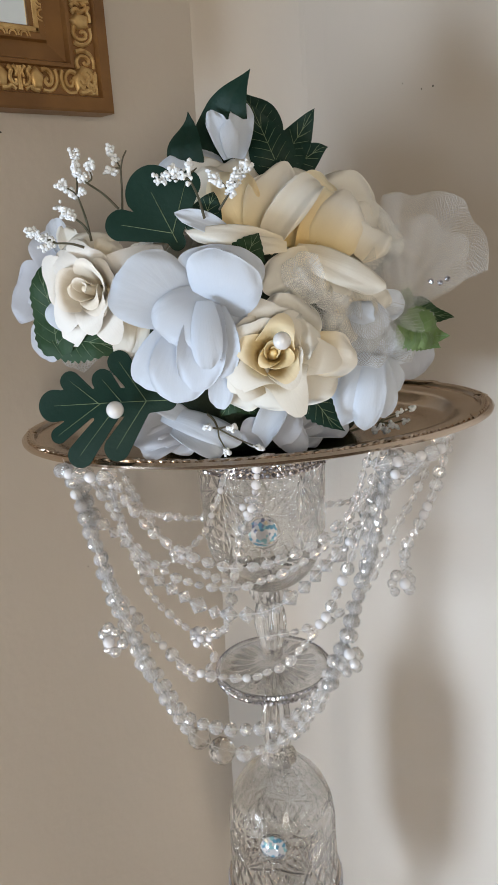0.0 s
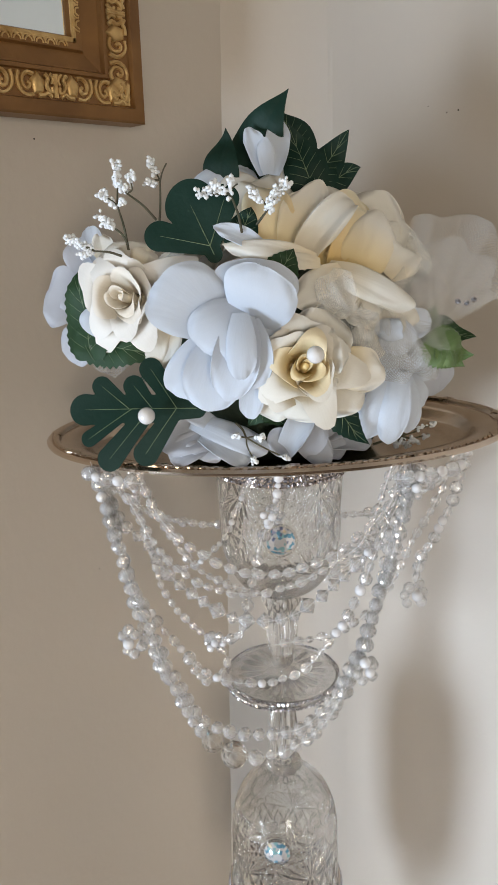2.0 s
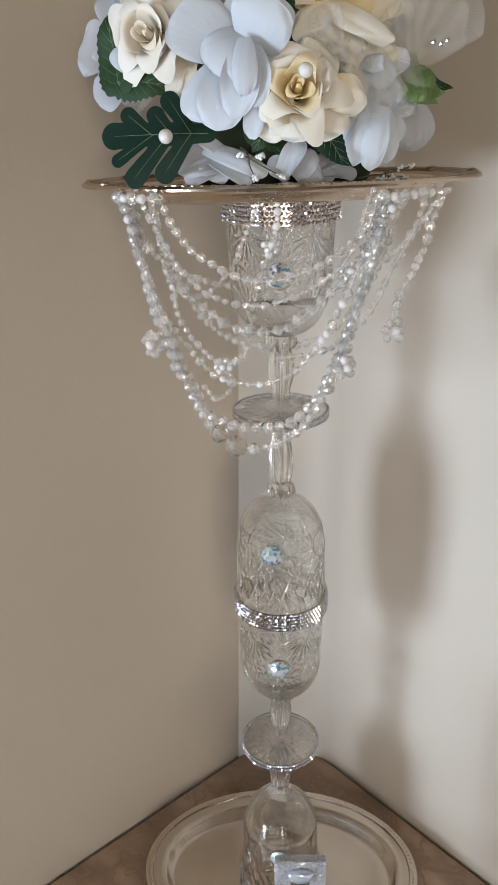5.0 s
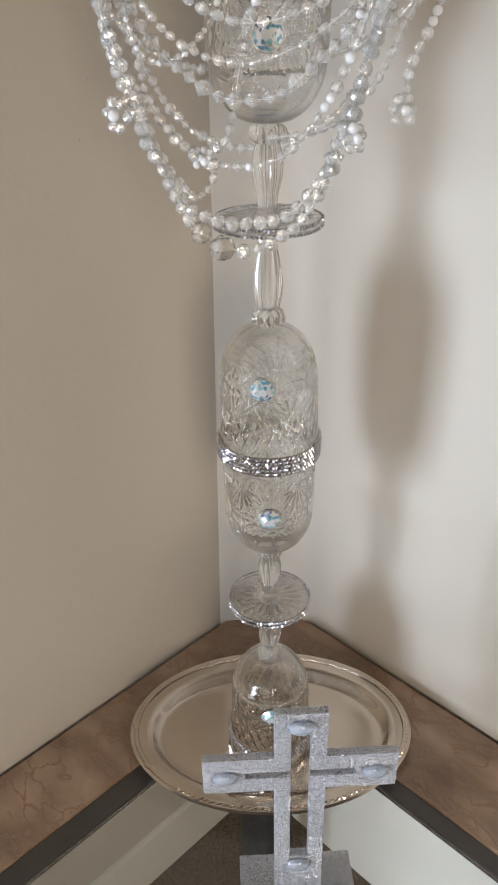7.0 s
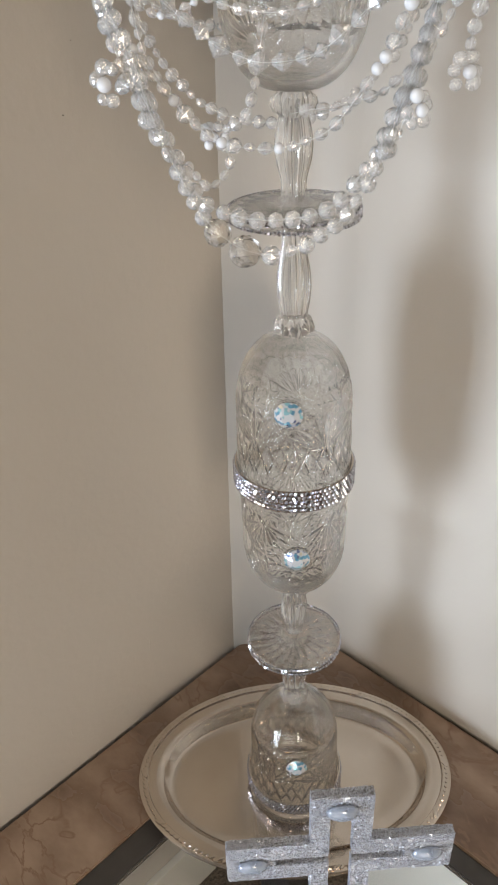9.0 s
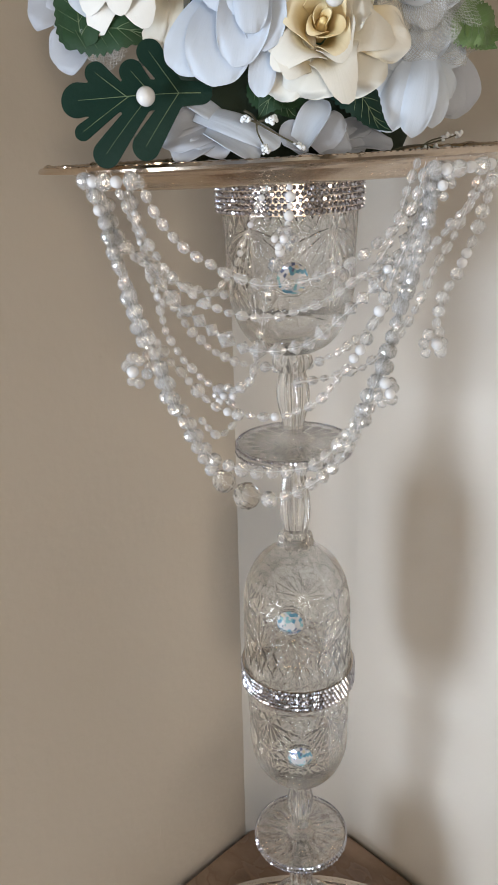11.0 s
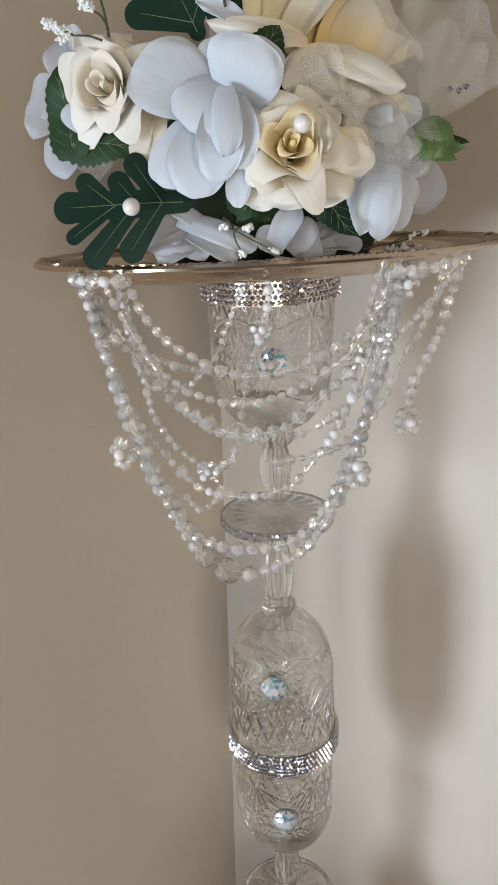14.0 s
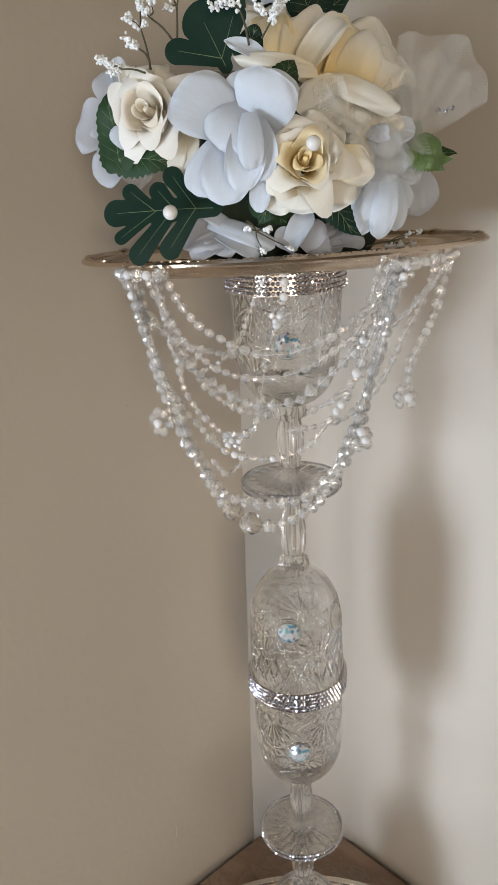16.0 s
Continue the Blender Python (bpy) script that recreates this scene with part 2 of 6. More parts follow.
CLEAR_BEAD = lightened(material("clear_bead", (1.0, 1.0, 1.0), 0.03, 0, (0.97, 0.97, 1.0), 40, 2, 0.5, rough_var=0.02, transmission_weight=0.80, ior=1.55, thin_film_thickness=300.0, thin_film_ior=1.2, coat_weight=1.0, coat_ior=1.7), 0.03)
FACET_BEAD = lightened(material("faceted_bead", (1.0, 1.0, 1.0), 0.02, 0, (0.96, 0.97, 1.0), 40, 2, 0.5, rough_var=0.01, transmission_weight=0.80, ior=1.6, coat_weight=1.0, coat_ior=1.7), 0.04)
PEARL = material("pearl", (0.66, 0.65, 0.63), 0.18, 0, (0.78, 0.77, 0.79), 30, 2, 0.6, rough_var=0.05, coat_weight=0.7)
MILKY = material("milky_bead", (0.93, 0.93, 0.95), 0.10, 0, (0.86, 0.87, 0.90), 40, 2, 0.6, rough_var=0.05, transmission_weight=0.35, coat_weight=0.6)
THREAD = material("nylon_thread", (0.8, 0.8, 0.8), 0.3, 0, None, 5, 2, 0.0, transmission_weight=0.5)
WHITE_PETAL = petal_material("white_petal", (0.62, 0.68, 0.77), (0.69, 0.745, 0.83), 0.16, 0.30)
# lilac petals, and white tray blossoms with their grey-blue shading in the colour
LILAC_SHADED_PETAL = petal_material("pale_shaded_petal", (0.56, 0.58, 0.64), (0.62, 0.65, 0.72), 0.12, 0.34)
CREAM_PETAL = petal_material("cream_petal", (0.84, 0.66, 0.30), (0.78, 0.75, 0.68), 0.16, 0.16, 0.78)
IVORY_PETAL = petal_material("ivory_petal", (0.80, 0.71, 0.53), (0.74, 0.72, 0.66), 0.16, 0.16)
FOLD_PETAL = petal_material("yellow_fold_petal", (0.78, 0.55, 0.20), (0.82, 0.76, 0.58), 0.16, 0.16, 1.0)
PALE_PETAL = petal_material("pale_rose_petal", (0.86, 0.78, 0.64), (0.84, 0.82, 0.78), 0.16, 0.18)
LEAF = material("dark_leaf", (0.007, 0.028, 0.019), 0.6, 0, (0.005, 0.022, 0.015), 60, 5, 0.7, 0.15, 350, specular_ior_level=0.22)
LEAF_MID = material("mid_leaf", (0.022, 0.055, 0.022), 0.6, 0, (0.012, 0.032, 0.013), 60, 5, 0.7, 0.15, 350, specular_ior_level=0.22)
LEAF_BRIGHT = material("bright_leaf", (0.12, 0.19, 0.06), 0.5, 0, (0.06, 0.11, 0.035), 70, 5, 0.7, 0.3, 350)
VEIN = material("leaf_vein", (0.16, 0.21, 0.11), 0.6, 0, (0.07, 0.11, 0.06), 80, 3, 0.6)
STEM = material("twig", (0.05, 0.06, 0.03), 0.6, 0, (0.09, 0.06, 0.04), 90, 4, 0.8, 0.3, 300)
BLOSSOM = material("foam_blossom", (0.84, 0.86, 0.88), 0.6, 0, (0.74, 0.78, 0.82), 200, 3, 0.8, 0.3, 500)
TULLE = net_material("tulle_net", (0.96, 0.97, 0.97), 0.0016, 0.00015)
FOAM = material("foam_core", (0.03, 0.05, 0.03), 0.9, 0, (0.02, 0.03, 0.02), 40, 4, 0.7, 0.4, 200)
SPECK = material("nail_speck", (0.03, 0.025, 0.02), 0.8, 0, None, 50, 2, 0.0)
FRAME_PAINT = material("window_paint", (0.78, 0.77, 0.74), 0.4, 0, (0.72, 0.71, 0.68), 10, 3, 0.5)


# ---------------------------------------------------------------- builders
ORIGIN, RIGHT, FRONT, UP = Vector((0.177, -0.099, 0)), Vector((0.711, 0.703, 0)), Vector((0.703, -0.711, 0)), Vector((0, 0, 1))


def at(r, f, z):
    """A place by the stand: r along the trays, f out into the room, z up."""
    return ORIGIN + RIGHT * r + FRONT * f + UP * z


def way(r, f, z):
    return (RIGHT * r + FRONT * f + UP * z).normalized()


def facing(place, normal, up):
    """A pose at place whose z points along normal and whose y leans to up."""
    zz = Vector(normal).normalized()
    xx = Vector(up).cross(zz).normalized()
    yy = zz.cross(xx)
    m = Matrix((xx, yy, zz)).transposed().to_4x4()
    m.translation = place
    return m


def mesh_of(name, bm, mat, smooth=True, uv_keep=True):
    me = bpy.data.meshes.new(name)
    bm.normal_update()
    bm.to_mesh(me)
    bm.free()
    me.materials.append(mat)
    for p in me.polygons:
        p.use_smooth = smooth
    if smooth:
        me.set_sharp_from_angle(angle=radians(42))
    return me


def part(name, bm, mat, parent, label="", m=None, smooth=True):
    """One mesh object under a thing or a part; bm may be a bmesh or a mesh to be shared."""
    me = bm if isinstance(bm, bpy.types.Mesh) else mesh_of(name, bm, mat, smooth)
    ob = new(name, me)
    ob.parent = parent
    if m is not None:
        ob.matrix_local = m
    if label:
        ob["label"] = label
    return ob


def thing(name, label, category, m=None, group="", kind=""):
    ob = new(name)
    ob.empty_display_size = 0.01
    ob.matrix_world = m if m is not None else Matrix()
    return tagged(ob, label, category, group, kind)


def solid(name, bm, mat, label, category, kind="structure", smooth=False, group=""):
    return tagged(new(name, mesh_of(name, bm, mat, smooth)), label, category, group, kind)


def box(bm, lo, hi, bevel=0.0):
    sub = bmesh.new()
    bmesh.ops.create_cube(sub, size=1)
    for v in sub.verts:
        v.co = Vector([(a + b) / 2 + c * (b - a) for a, b, c in zip(lo, hi, v.co)])
    if bevel:
        bmesh.ops.bevel(sub, geom=sub.edges[:], offset=bevel, segments=2, affect="EDGES", profile=0.6)
    merge(bm, sub)


def merge(bm, sub, m=None):
    if m is not None:
        sub.transform(m)
    me = bpy.data.meshes.new("joined")
    sub.to_mesh(me)
    sub.free()
    bm.from_mesh(me)
    bpy.data.meshes.remove(me)


def boxed(lo, hi, bevel=0.0):
    bm = bmesh.new()
    box(bm, lo, hi, bevel)
    return bm


def prism(outline, z0, z1, bevel=0.0):
    bm = bmesh.new()
    low = [bm.verts.new((x, y, z0)) for x, y in outline]
    top = [bm.verts.new((x, y, z1)) for x, y in outline]
    bm.faces.new(low[::-1])
    bm.faces.new(top)
    for i in range(len(outline)):
        j = (i + 1) % len(outline)
        bm.faces.new((low[i], low[j], top[j], top[i]))
    bmesh.ops.recalc_face_normals(bm, faces=bm.faces[:])
    if bevel:
        bmesh.ops.bevel(bm, geom=[e for e in bm.edges if e.verts[0].co.z > z1 - 1e-6 and e.verts[1].co.z > z1 - 1e-6],
                        offset=bevel, segments=2, affect="EDGES")
    return bm


def lathe(profile, steps=64, shape=None, close=False):
    """Turn a profile of (radius, z) about z. shape(radius, z, angle) may change the radius."""
    bm = bmesh.new()
    rings = []
    for r, z in profile:
        if r < 1e-6:
            rings.append([bm.verts.new((0, 0, z))])
            continue
        ring = []
        for i in range(steps):
            a = 2 * math.pi * i / steps
            rr = shape(r, z, a) if shape else r
            ring.append(bm.verts.new((rr * math.cos(a), rr * math.sin(a), z)))
        rings.append(ring)
    if close:
        rings.append(rings[0])
    for a, b in zip(rings, rings[1:]):
        for i in range(steps):
            j = (i + 1) % steps
            if len(a) == 1 and len(b) == 1:
                continue
            if len(a) == 1:
                bm.faces.new((a[0], b[j], b[i]))
            elif len(b) == 1:
                bm.faces.new((a[i], a[j], b[0]))
            else:
                bm.faces.new((a[i], a[j], b[j], b[i]))
    bmesh.ops.recalc_face_normals(bm, faces=bm.faces[:])
    return bm


def tube(points, radius, sides=6, taper=1.0):
    """A round bar along points."""
    bm = bmesh.new()
    pts = [Vector(p) for p in points]
    rings = []
    for i, p in enumerate(pts):
        t = (pts[min(i + 1, len(pts) - 1)] - pts[max(i - 1, 0)]).normalized()
        a = t.orthogonal().normalized() if i == 0 else (rings[-1][1] - t * rings[-1][1].dot(t)).normalized()
        b = t.cross(a)
        r = radius * (1 + (taper - 1) * i / max(1, len(pts) - 1))
        rings.append(([bm.verts.new(p + (a * math.cos(2 * math.pi * k / sides) + b * math.sin(2 * math.pi * k / sides)) * r) for k in range(sides)], a))
    for (u, _), (v, _) in zip(rings, rings[1:]):
        for k in range(sides):
            bm.faces.new((u[k], u[(k + 1) % sides], v[(k + 1) % sides], v[k]))
    bm.faces.new(rings[0][0][::-1])
    bm.faces.new(rings[-1][0])
    bmesh.ops.recalc_face_normals(bm, faces=bm.faces[:])
    return bm


def thicken(bm, depth):
    """Give an open sheet a back and edges."""
    bm.normal_update()
    faces, border = bm.faces[:], [e for e in bm.edges if len(e.link_faces) == 1]
    uvs = bm.loops.layers.uv.active
    back = {v: bm.verts.new(v.co - v.normal * depth) for v in bm.verts[:]}
    rims = []
    for e in border:
        loop = e.link_loops[0]
        rims.append((loop.vert, loop.link_loop_next.vert, loop[uvs].uv.copy() if uvs else None))
    for f in faces:
        g = bm.faces.new([back[v] for v in reversed(f.verts[:])])
        if uvs:
            for new_loop, old in zip(g.loops, reversed(f.loops[:])):
                new_loop[uvs].uv = old[uvs].uv
    for p, q, uv in rims:
        g = bm.faces.new((q, p, back[p], back[q]))
        if uvs:
            for loop in g.loops:
                loop[uvs].uv = uv


def spline(points, n):
    """n + 1 places along a smooth line through points."""
    p = [Vector(q) for q in points]
    p = [2 * p[0] - p[1]] + p + [2 * p[-1] - p[-2]]
    out = []
    for k in range(n + 1):
        s = k / n * (len(p) - 3)
        i = min(int(s), len(p) - 4)
        t = s - i
        a, b, c, d = p[i:i + 4]
        out.append(0.5 * (2 * b + (c - a) * t + (2 * a - 5 * b + 4 * c - d) * t * t + (3 * b - a - 3 * c + d) * t ** 3))
    return out


# ---------------------------------------------------------------- room
FLOOR_Z, CEIL_Z, TOP = -0.064, 2.375, 0.336
solid("floor", boxed((-1.3, -2.35, FLOOR_Z - 0.05), (2.75, 0.2, FLOOR_Z)), CARPET, "brown-grey cut-pile carpet covering the floor", "floor")
solid("ceiling", boxed((-1.3, -2.35, CEIL_Z), (2.75, 0.2, CEIL_Z + 0.08)), CEILING, "plain beige-white painted ceiling", "ceiling")
wall_west = solid("wall_west", boxed((-0.12, -0.95, FLOOR_Z), (0.0, 0.2, CEIL_Z)), WALL, "beige painted plaster wall with a picture mirror", "wall")
wall_north = solid("wall_north", boxed((-0.12, 0.075, FLOOR_Z), (2.75, 0.2, CEIL_Z)), WALL, "beige painted plaster wall in soft daylight", "wall")
strip = [(-0.03, -0.03), (0.0, 0.0)] + [(0.034 + (0.10 - 0.034) * t + 0.0 * t, 0.041 + 0.0345 * (1 - (1 - t) ** 2)) for t in np.linspace(0, 1, 10)] + [(0.10, 0.12), (-0.03, 0.12)]
corner_bm = prism(strip, FLOOR_Z, CEIL_Z)
for v in corner_bm.verts:
    v.co.y += 0.026 * (v.co.z - 0.80) * max(0.0, min(1.0, (0.10 - v.co.x) / 0.066))
solid("wall_corner", corner_bm, WALL, "narrow beige boxed-in strip across the room corner", "wall", smooth=True)
solid("wall_far_west", boxed((-1.42, -2.35, FLOOR_Z), (-1.3, 0.2, CEIL_Z)), WALL, "beige painted wall beyond the partition", "wall")
solid("wall_back", boxed((-1.3, 0.075, FLOOR_Z), (-0.12, 0.2, CEIL_Z)), WALL, "beige painted wall beyond the partition", "wall")


def holed_wall(name, lo, hi, axis, a0, a1, z0, z1):
    """A wall with one window opening through it."""
    bm = bmesh.new()
    other = 1 - axis
    for u0, u1, w0, w1 in ((lo[axis], a0, lo[2], hi[2]), (a1, hi[axis], lo[2], hi[2]), (a0, a1, lo[2], z0), (a0, a1, z1, hi[2])):
        p, q = [0, 0, w0], [0, 0, w1]
        p[axis], q[axis], p[other], q[other] = u0, u1, lo[other], hi[other]
        box(bm, p, q)
    return solid(name, bm, WALL, "beige painted wall with a window opening", "wall")


holed_wall("wall_south", (-1.42, -2.35, FLOOR_Z), (0.55, -2.23, CEIL_Z), 0, -0.30, 0.30, -0.03, 0.95)
# the next two openings are made up to hold the fill lamps
holed_wall("wall_south_east", (0.55, -2.35, FLOOR_Z), (2.87, -2.23, CEIL_Z), 0, 0.65, 2.05, 0.25, 1.45)
holed_wall("wall_east", (2.75, -2.35, FLOOR_Z), (2.87, 0.2, CEIL_Z), 1, -2.28, -1.48, 0.55, 1.75)


def window(name, m, width, height):
    win = thing(name, "white painted window frame out of view, behind an area lamp", "window", m, kind="structure")
    for n, lo, hi in (("window_frame", (-width / 2, -0.03, 0), (-width / 2 + 0.05, 0.03, height)), ("window_frame", (width / 2 - 0.05, -0.03, 0), (width / 2, 0.03, height)),
                      ("window_frame", (-width / 2 + 0.05, -0.03, 0), (width / 2 - 0.05, 0.03, 0.05)), ("window_frame", (-width / 2 + 0.05, -0.03, height - 0.05), (width / 2 - 0.05, 0.03, height))):
        part(n, boxed(lo, hi, 0.004), FRAME_PAINT, win)
    pane = part("pane", boxed((-width / 2 + 0.05, -0.003, 0.05), (width / 2 - 0.05, 0.003, height - 0.05)), PANE, win)
    pane.visible_shadow = False


window("window_1", pose(0.0, -2.29, -0.03), 0.60, 0.98)
# two unseen windows, added only as surrounds for the fill lamps
window("assumed_window_south", pose(1.35, -2.29, 0.25), 1.4, 1.2)
window("assumed_window_east", pose(2.81, -1.88, 0.55, 0, 0, 90), 0.8, 1.2)

solid("baseboard_west", boxed((0.0, -0.95, FLOOR_Z), (0.010, -0.002, 0.034), 0.002), BOARD, "cream painted baseboard", "baseboard")
solid("baseboard_north", boxed((0.07, 0.045, FLOOR_Z), (2.75, 0.075, 0.20), 0.002), BOARD, "cream painted baseboard", "baseboard")
for wall, spots, normal in ((wall_west, ((0.0, -0.130, 1.014), (0.0, -0.145, 0.968), (0.0, -0.170, 1.318), (0.0, -0.112, 1.285)), Vector((1, 0, 0))),
                            (wall_north, ((0.173, 0.075, 1.339), (0.190, 0.075, 1.3325), (0.200, 0.075, 1.333)), Vector((0, -1, 0)))):
    for n, spot in enumerate(spots):
        bm = lathe([(0, -0.0004), (0.0011, -0.0004), (0.0012, 0.0002), (0.0007, 0.0006), (0, 0.0006)], 10)
        part("nail_hole", bm, SPECK, wall, "", facing(Vector(spot), normal, UP) @ Matrix.Scale(0.36 + 0.12 * (n % 3), 4))

for wall, place, turn, size in ((wall_west, (0.0, -0.243, 0.388), 4, (0.0005, 0.0012, 0.014)), (wall_west, (0.0, -0.134, 0.433), -5, (0.0005, 0.0014, 0.016)),
                                (wall_north, (0.315, 0.075, 0.800), 35, (0.0010, 0.0004, 0.022)), (wall_north, (0.322, 0.075, 0.792), 40, (0.0008, 0.0004, 0.018)), (wall_north, (0.300, 0.075, 0.640), 28, (0.0010, 0.0004, 0.020))):
    m = Matrix.Translation(place) @ Matrix.Rotation(radians(turn), 4, "X" if wall is wall_west else "Y")
    part("scuff", boxed([-v / 2 for v in size], [v / 2 for v in size]), WALL, wall, "raised scratch in the paint", m)

# ---------------------------------------------------------------- corner table
table = thing("corner_table", "low corner table with a brown stone border and clear glass top", "table", pose(0, 0, FLOOR_Z))
LOCAL = Matrix.Translation((0, 0, -FLOOR_Z))
X0, X1, Y0, Y1 = 0.004, 0.80, 0.071, -0.73
XI, YI, XG, YG = 0.100, -0.045, 0.126, -0.066
slabs = [
    [(X0, -0.006), (0.066, Y0), (X1, Y0), (X1 - 0.1, YI), (XI, YI), (XI, Y1 + 0.1), (X0, Y1)],
    [(X1, Y0), (X1, Y1), (X1 - 0.1, Y1 + 0.1), (X1 - 0.1, YI)],
    [(X0, Y1), (XI, Y1 + 0.1), (X1 - 0.1, Y1 + 0.1), (X1, Y1)],
]
for outline in slabs:
    middle = Vector((sum(p[0] for p in outline) / len(outline), sum(p[1] for p in outline) / len(outline)))
    shrunk = [(p[0] + (middle.x - p[0]) * 0.0003, p[1] + (middle.y - p[1]) * 0.0003) for p in outline]
    part("stone_slab", prism(shrunk, TOP - 0.03, TOP, 0.0012), STONE, table, "polished brown veined stone border", LOCAL)
XO, YO = X1 - 0.1, Y1 + 0.1
for outline in ([(XI, YI), (XG, YG), (XG, YO + 0.03), (XI, YO)], [(XI, YI), (XO, YI), (XO - 0.03, YG), (XG, YG)],
                [(XO, YI), (XO, YO), (XO - 0.03, YO + 0.03), (XO - 0.03, YG)], [(XI, YO), (XG, YO + 0.03), (XO - 0.03, YO + 0.03), (XO, YO)]):
    part("channel", prism(outline, TOP - 0.009, TOP - 0.003, 0.001), CHANNEL, table, "grey metal channel round the glass", LOCAL)
part("glass_pane", boxed((XG + 0.0005, YO + 0.0305, TOP - 0.012), (XO - 0.0305, YG - 0.0005, TOP - 0.004), 0.0008), PANE, table, "clear glass pane", LOCAL, smooth=False).visible_shadow = False
for x, y in ((0.095, -0.075), (XO - 0.03, -0.075), (0.095, YO), (XO - 0.03, YO)):
    part("leg", boxed((x, y, FLOOR_Z), (x + 0.052, y + 0.052, TOP - 0.031), 0.004), DARK_METAL, table, "dark grey square leg", LOCAL)


# ---------------------------------------------------------------- trays
def oval_tray(name, label, m, a, b, mat, deep, trim):
    """An oval serving tray with a flat well, a sloping side and a beaded embossed border."""
    tray = thing(name, label, "tray", m)
    steps = 160
    prof = [(0.0, 0.0), (0.60, 0.0), (0.70, 0.0003), (0.735, 0.002), (0.775, deep * 0.62), (0.805, deep * 0.82), (0.86, deep * 0.9), (0.915, deep * 0.93),
            (0.925, deep + 0.0012), (0.945, deep + 0.0016), (0.955, deep + 0.0004), (0.985, deep + 0.001), (1.0, deep - 0.0006)]
    under = [(r - (0.003 if r > 0.97 else 0.0), z - 0.0016) for r, z in prof[::-1]]
    bm = bmesh.new()
    rings = []
    for r, z in prof + under:
        if r < 1e-6:
            rings.append([bm.verts.new((0, 0, z))])
            continue
        inset = 1 - r
        rings.append([bm.verts.new(((a - inset * b) * math.cos(2 * math.pi * i / steps), (b - inset * b) * math.sin(2 * math.pi * i / steps), z)) for i in range(steps)])
    for p, q in zip(rings, rings[1:]):
        for i in range(steps):
            j = (i + 1) % steps
            if len(p) == 1:
                bm.faces.new((p[0], q[i], q[j]))
            elif len(q) == 1:
                bm.faces.new((p[j], p[i], q[0]))
            else:
                bm.faces.new((p[i], q[i], q[j], p[j]))
    bmesh.ops.recalc_face_normals(bm, faces=bm.faces[:])
    part("tray_body", bm, mat, tray)
    border = bmesh.new()
    count = 132
    for i in range(count):
        t = 2 * math.pi * i / count
        sub = bmesh.new()
        bmesh.ops.create_icosphere(sub, subdivisions=1, radius=1)
        big = 1.0 if i % 11 else 1.9
        c, s = math.cos(t), math.sin(t)
        place = Vector(((a - 0.05 * b) * c, (b - 0.05 * b) * s, deep + 0.001))
        tangent = math.atan2(b * c, -a * s)
        merge(border, sub, Matrix.Translation(place) @ Matrix.Rotation(tangent + 0.5, 4, "Z") @ Matrix.Diagonal((0.0036 * big, 0.0016 * big, 0.0011 * big, 1)))
    part("embossed_border", border, trim, tray, "raised leaf and shell border")
    return tray


oval_tray("serving_tray", "oval silver serving tray with an embossed rim on the table", Matrix.Translation(at(0.0, 0.0, TOP + 0.0022)) @ pose(0, 0, 0, 0, 0, 45.5), 0.159, 0.112, SILVER, 0.014, SILVER)
upper_tray = oval_tray("flower_tray", "oval champagne-gilt tray crowning the stacked goblets", Matrix.Translation(at(0.0, 0.008, 1.1080)) @ pose(0, 0, 0, 0, 0, 48.5) @ pose(0, 0, 0, 0, -0.8, 0), 0.157, 0.108, GILT_TRAY, 0.012, GILT_TRAY)


# ---------------------------------------------------------------- crystal goblets
def cut_depth(u, w, half, span):
    """Depth of the star, chord and fan cuts at (u, w), two arrays in metres from the star's centre; half: half the distance between stars."""
    depth = np.zeros_like(u)

    def line(x, y, angle, off, reach, wide, deep):
        across = np.abs(-x * math.sin(angle) + y * math.cos(angle) - off)
        along = np.abs(x * math.cos(angle) + y * math.sin(angle))
        fade = np.clip((reach - along) / 0.004, 0, 1)
        return deep * np.clip(1 - across / wide, 0, 1) * fade

    def leafy(x, y, angle, mid, reach, wide, deep):
        along = (x * math.cos(angle) + y * math.sin(angle) - mid) / reach
        across = np.abs(-x * math.sin(angle) + y * math.cos(angle))
        room = wide * np.clip(1 - along * along, 0, 1)
        return deep * np.clip(1 - across / np.maximum(room, 1e-6), 0, 1) * np.sqrt(np.clip(1 - along * along, 0, 1))
    for k in range(12):
        depth = np.maximum(depth, line(u, w, k * math.pi / 6 + 0.13, 0.0118, 0.027, 0.0009, 0.0012))
        depth = np.maximum(depth, leafy(u, w, k * math.pi / 6 + 0.39, 0.0195, 0.0085, 0.0021, 0.0018))
        depth = np.maximum(depth, leafy(u, w, k * math.pi / 6 + 0.13, 0.0275, 0.0055, 0.0016, 0.0014))
    for sx in (-half, half):
        for k in range(9):
            lean = math.pi * (0.12 + 0.76 * k / 8)
            depth = np.maximum(depth, leafy(u - sx, w + span, lean, 0.017, 0.0150, 0.0019, 0.0018))
            depth = np.maximum(depth, leafy(u - sx, w - span, -lean, 0.014, 0.0110, 0.0018, 0.0015))
        for k in range(8):
            depth = np.maximum(depth, leafy(u - sx, w, k * math.pi / 4 + 0.2, 0.0075, 0.0070, 0.0017, 0.0016))
    for k in range(-3, 4):
        for lean in (-0.42, 0.42):
            depth = np.maximum(depth, leafy(u - 0.0100 * k, w + span + 0.010, math.pi / 2 + lean, 0.0, 0.0170, 0.0017, 0.0016))
    return depth


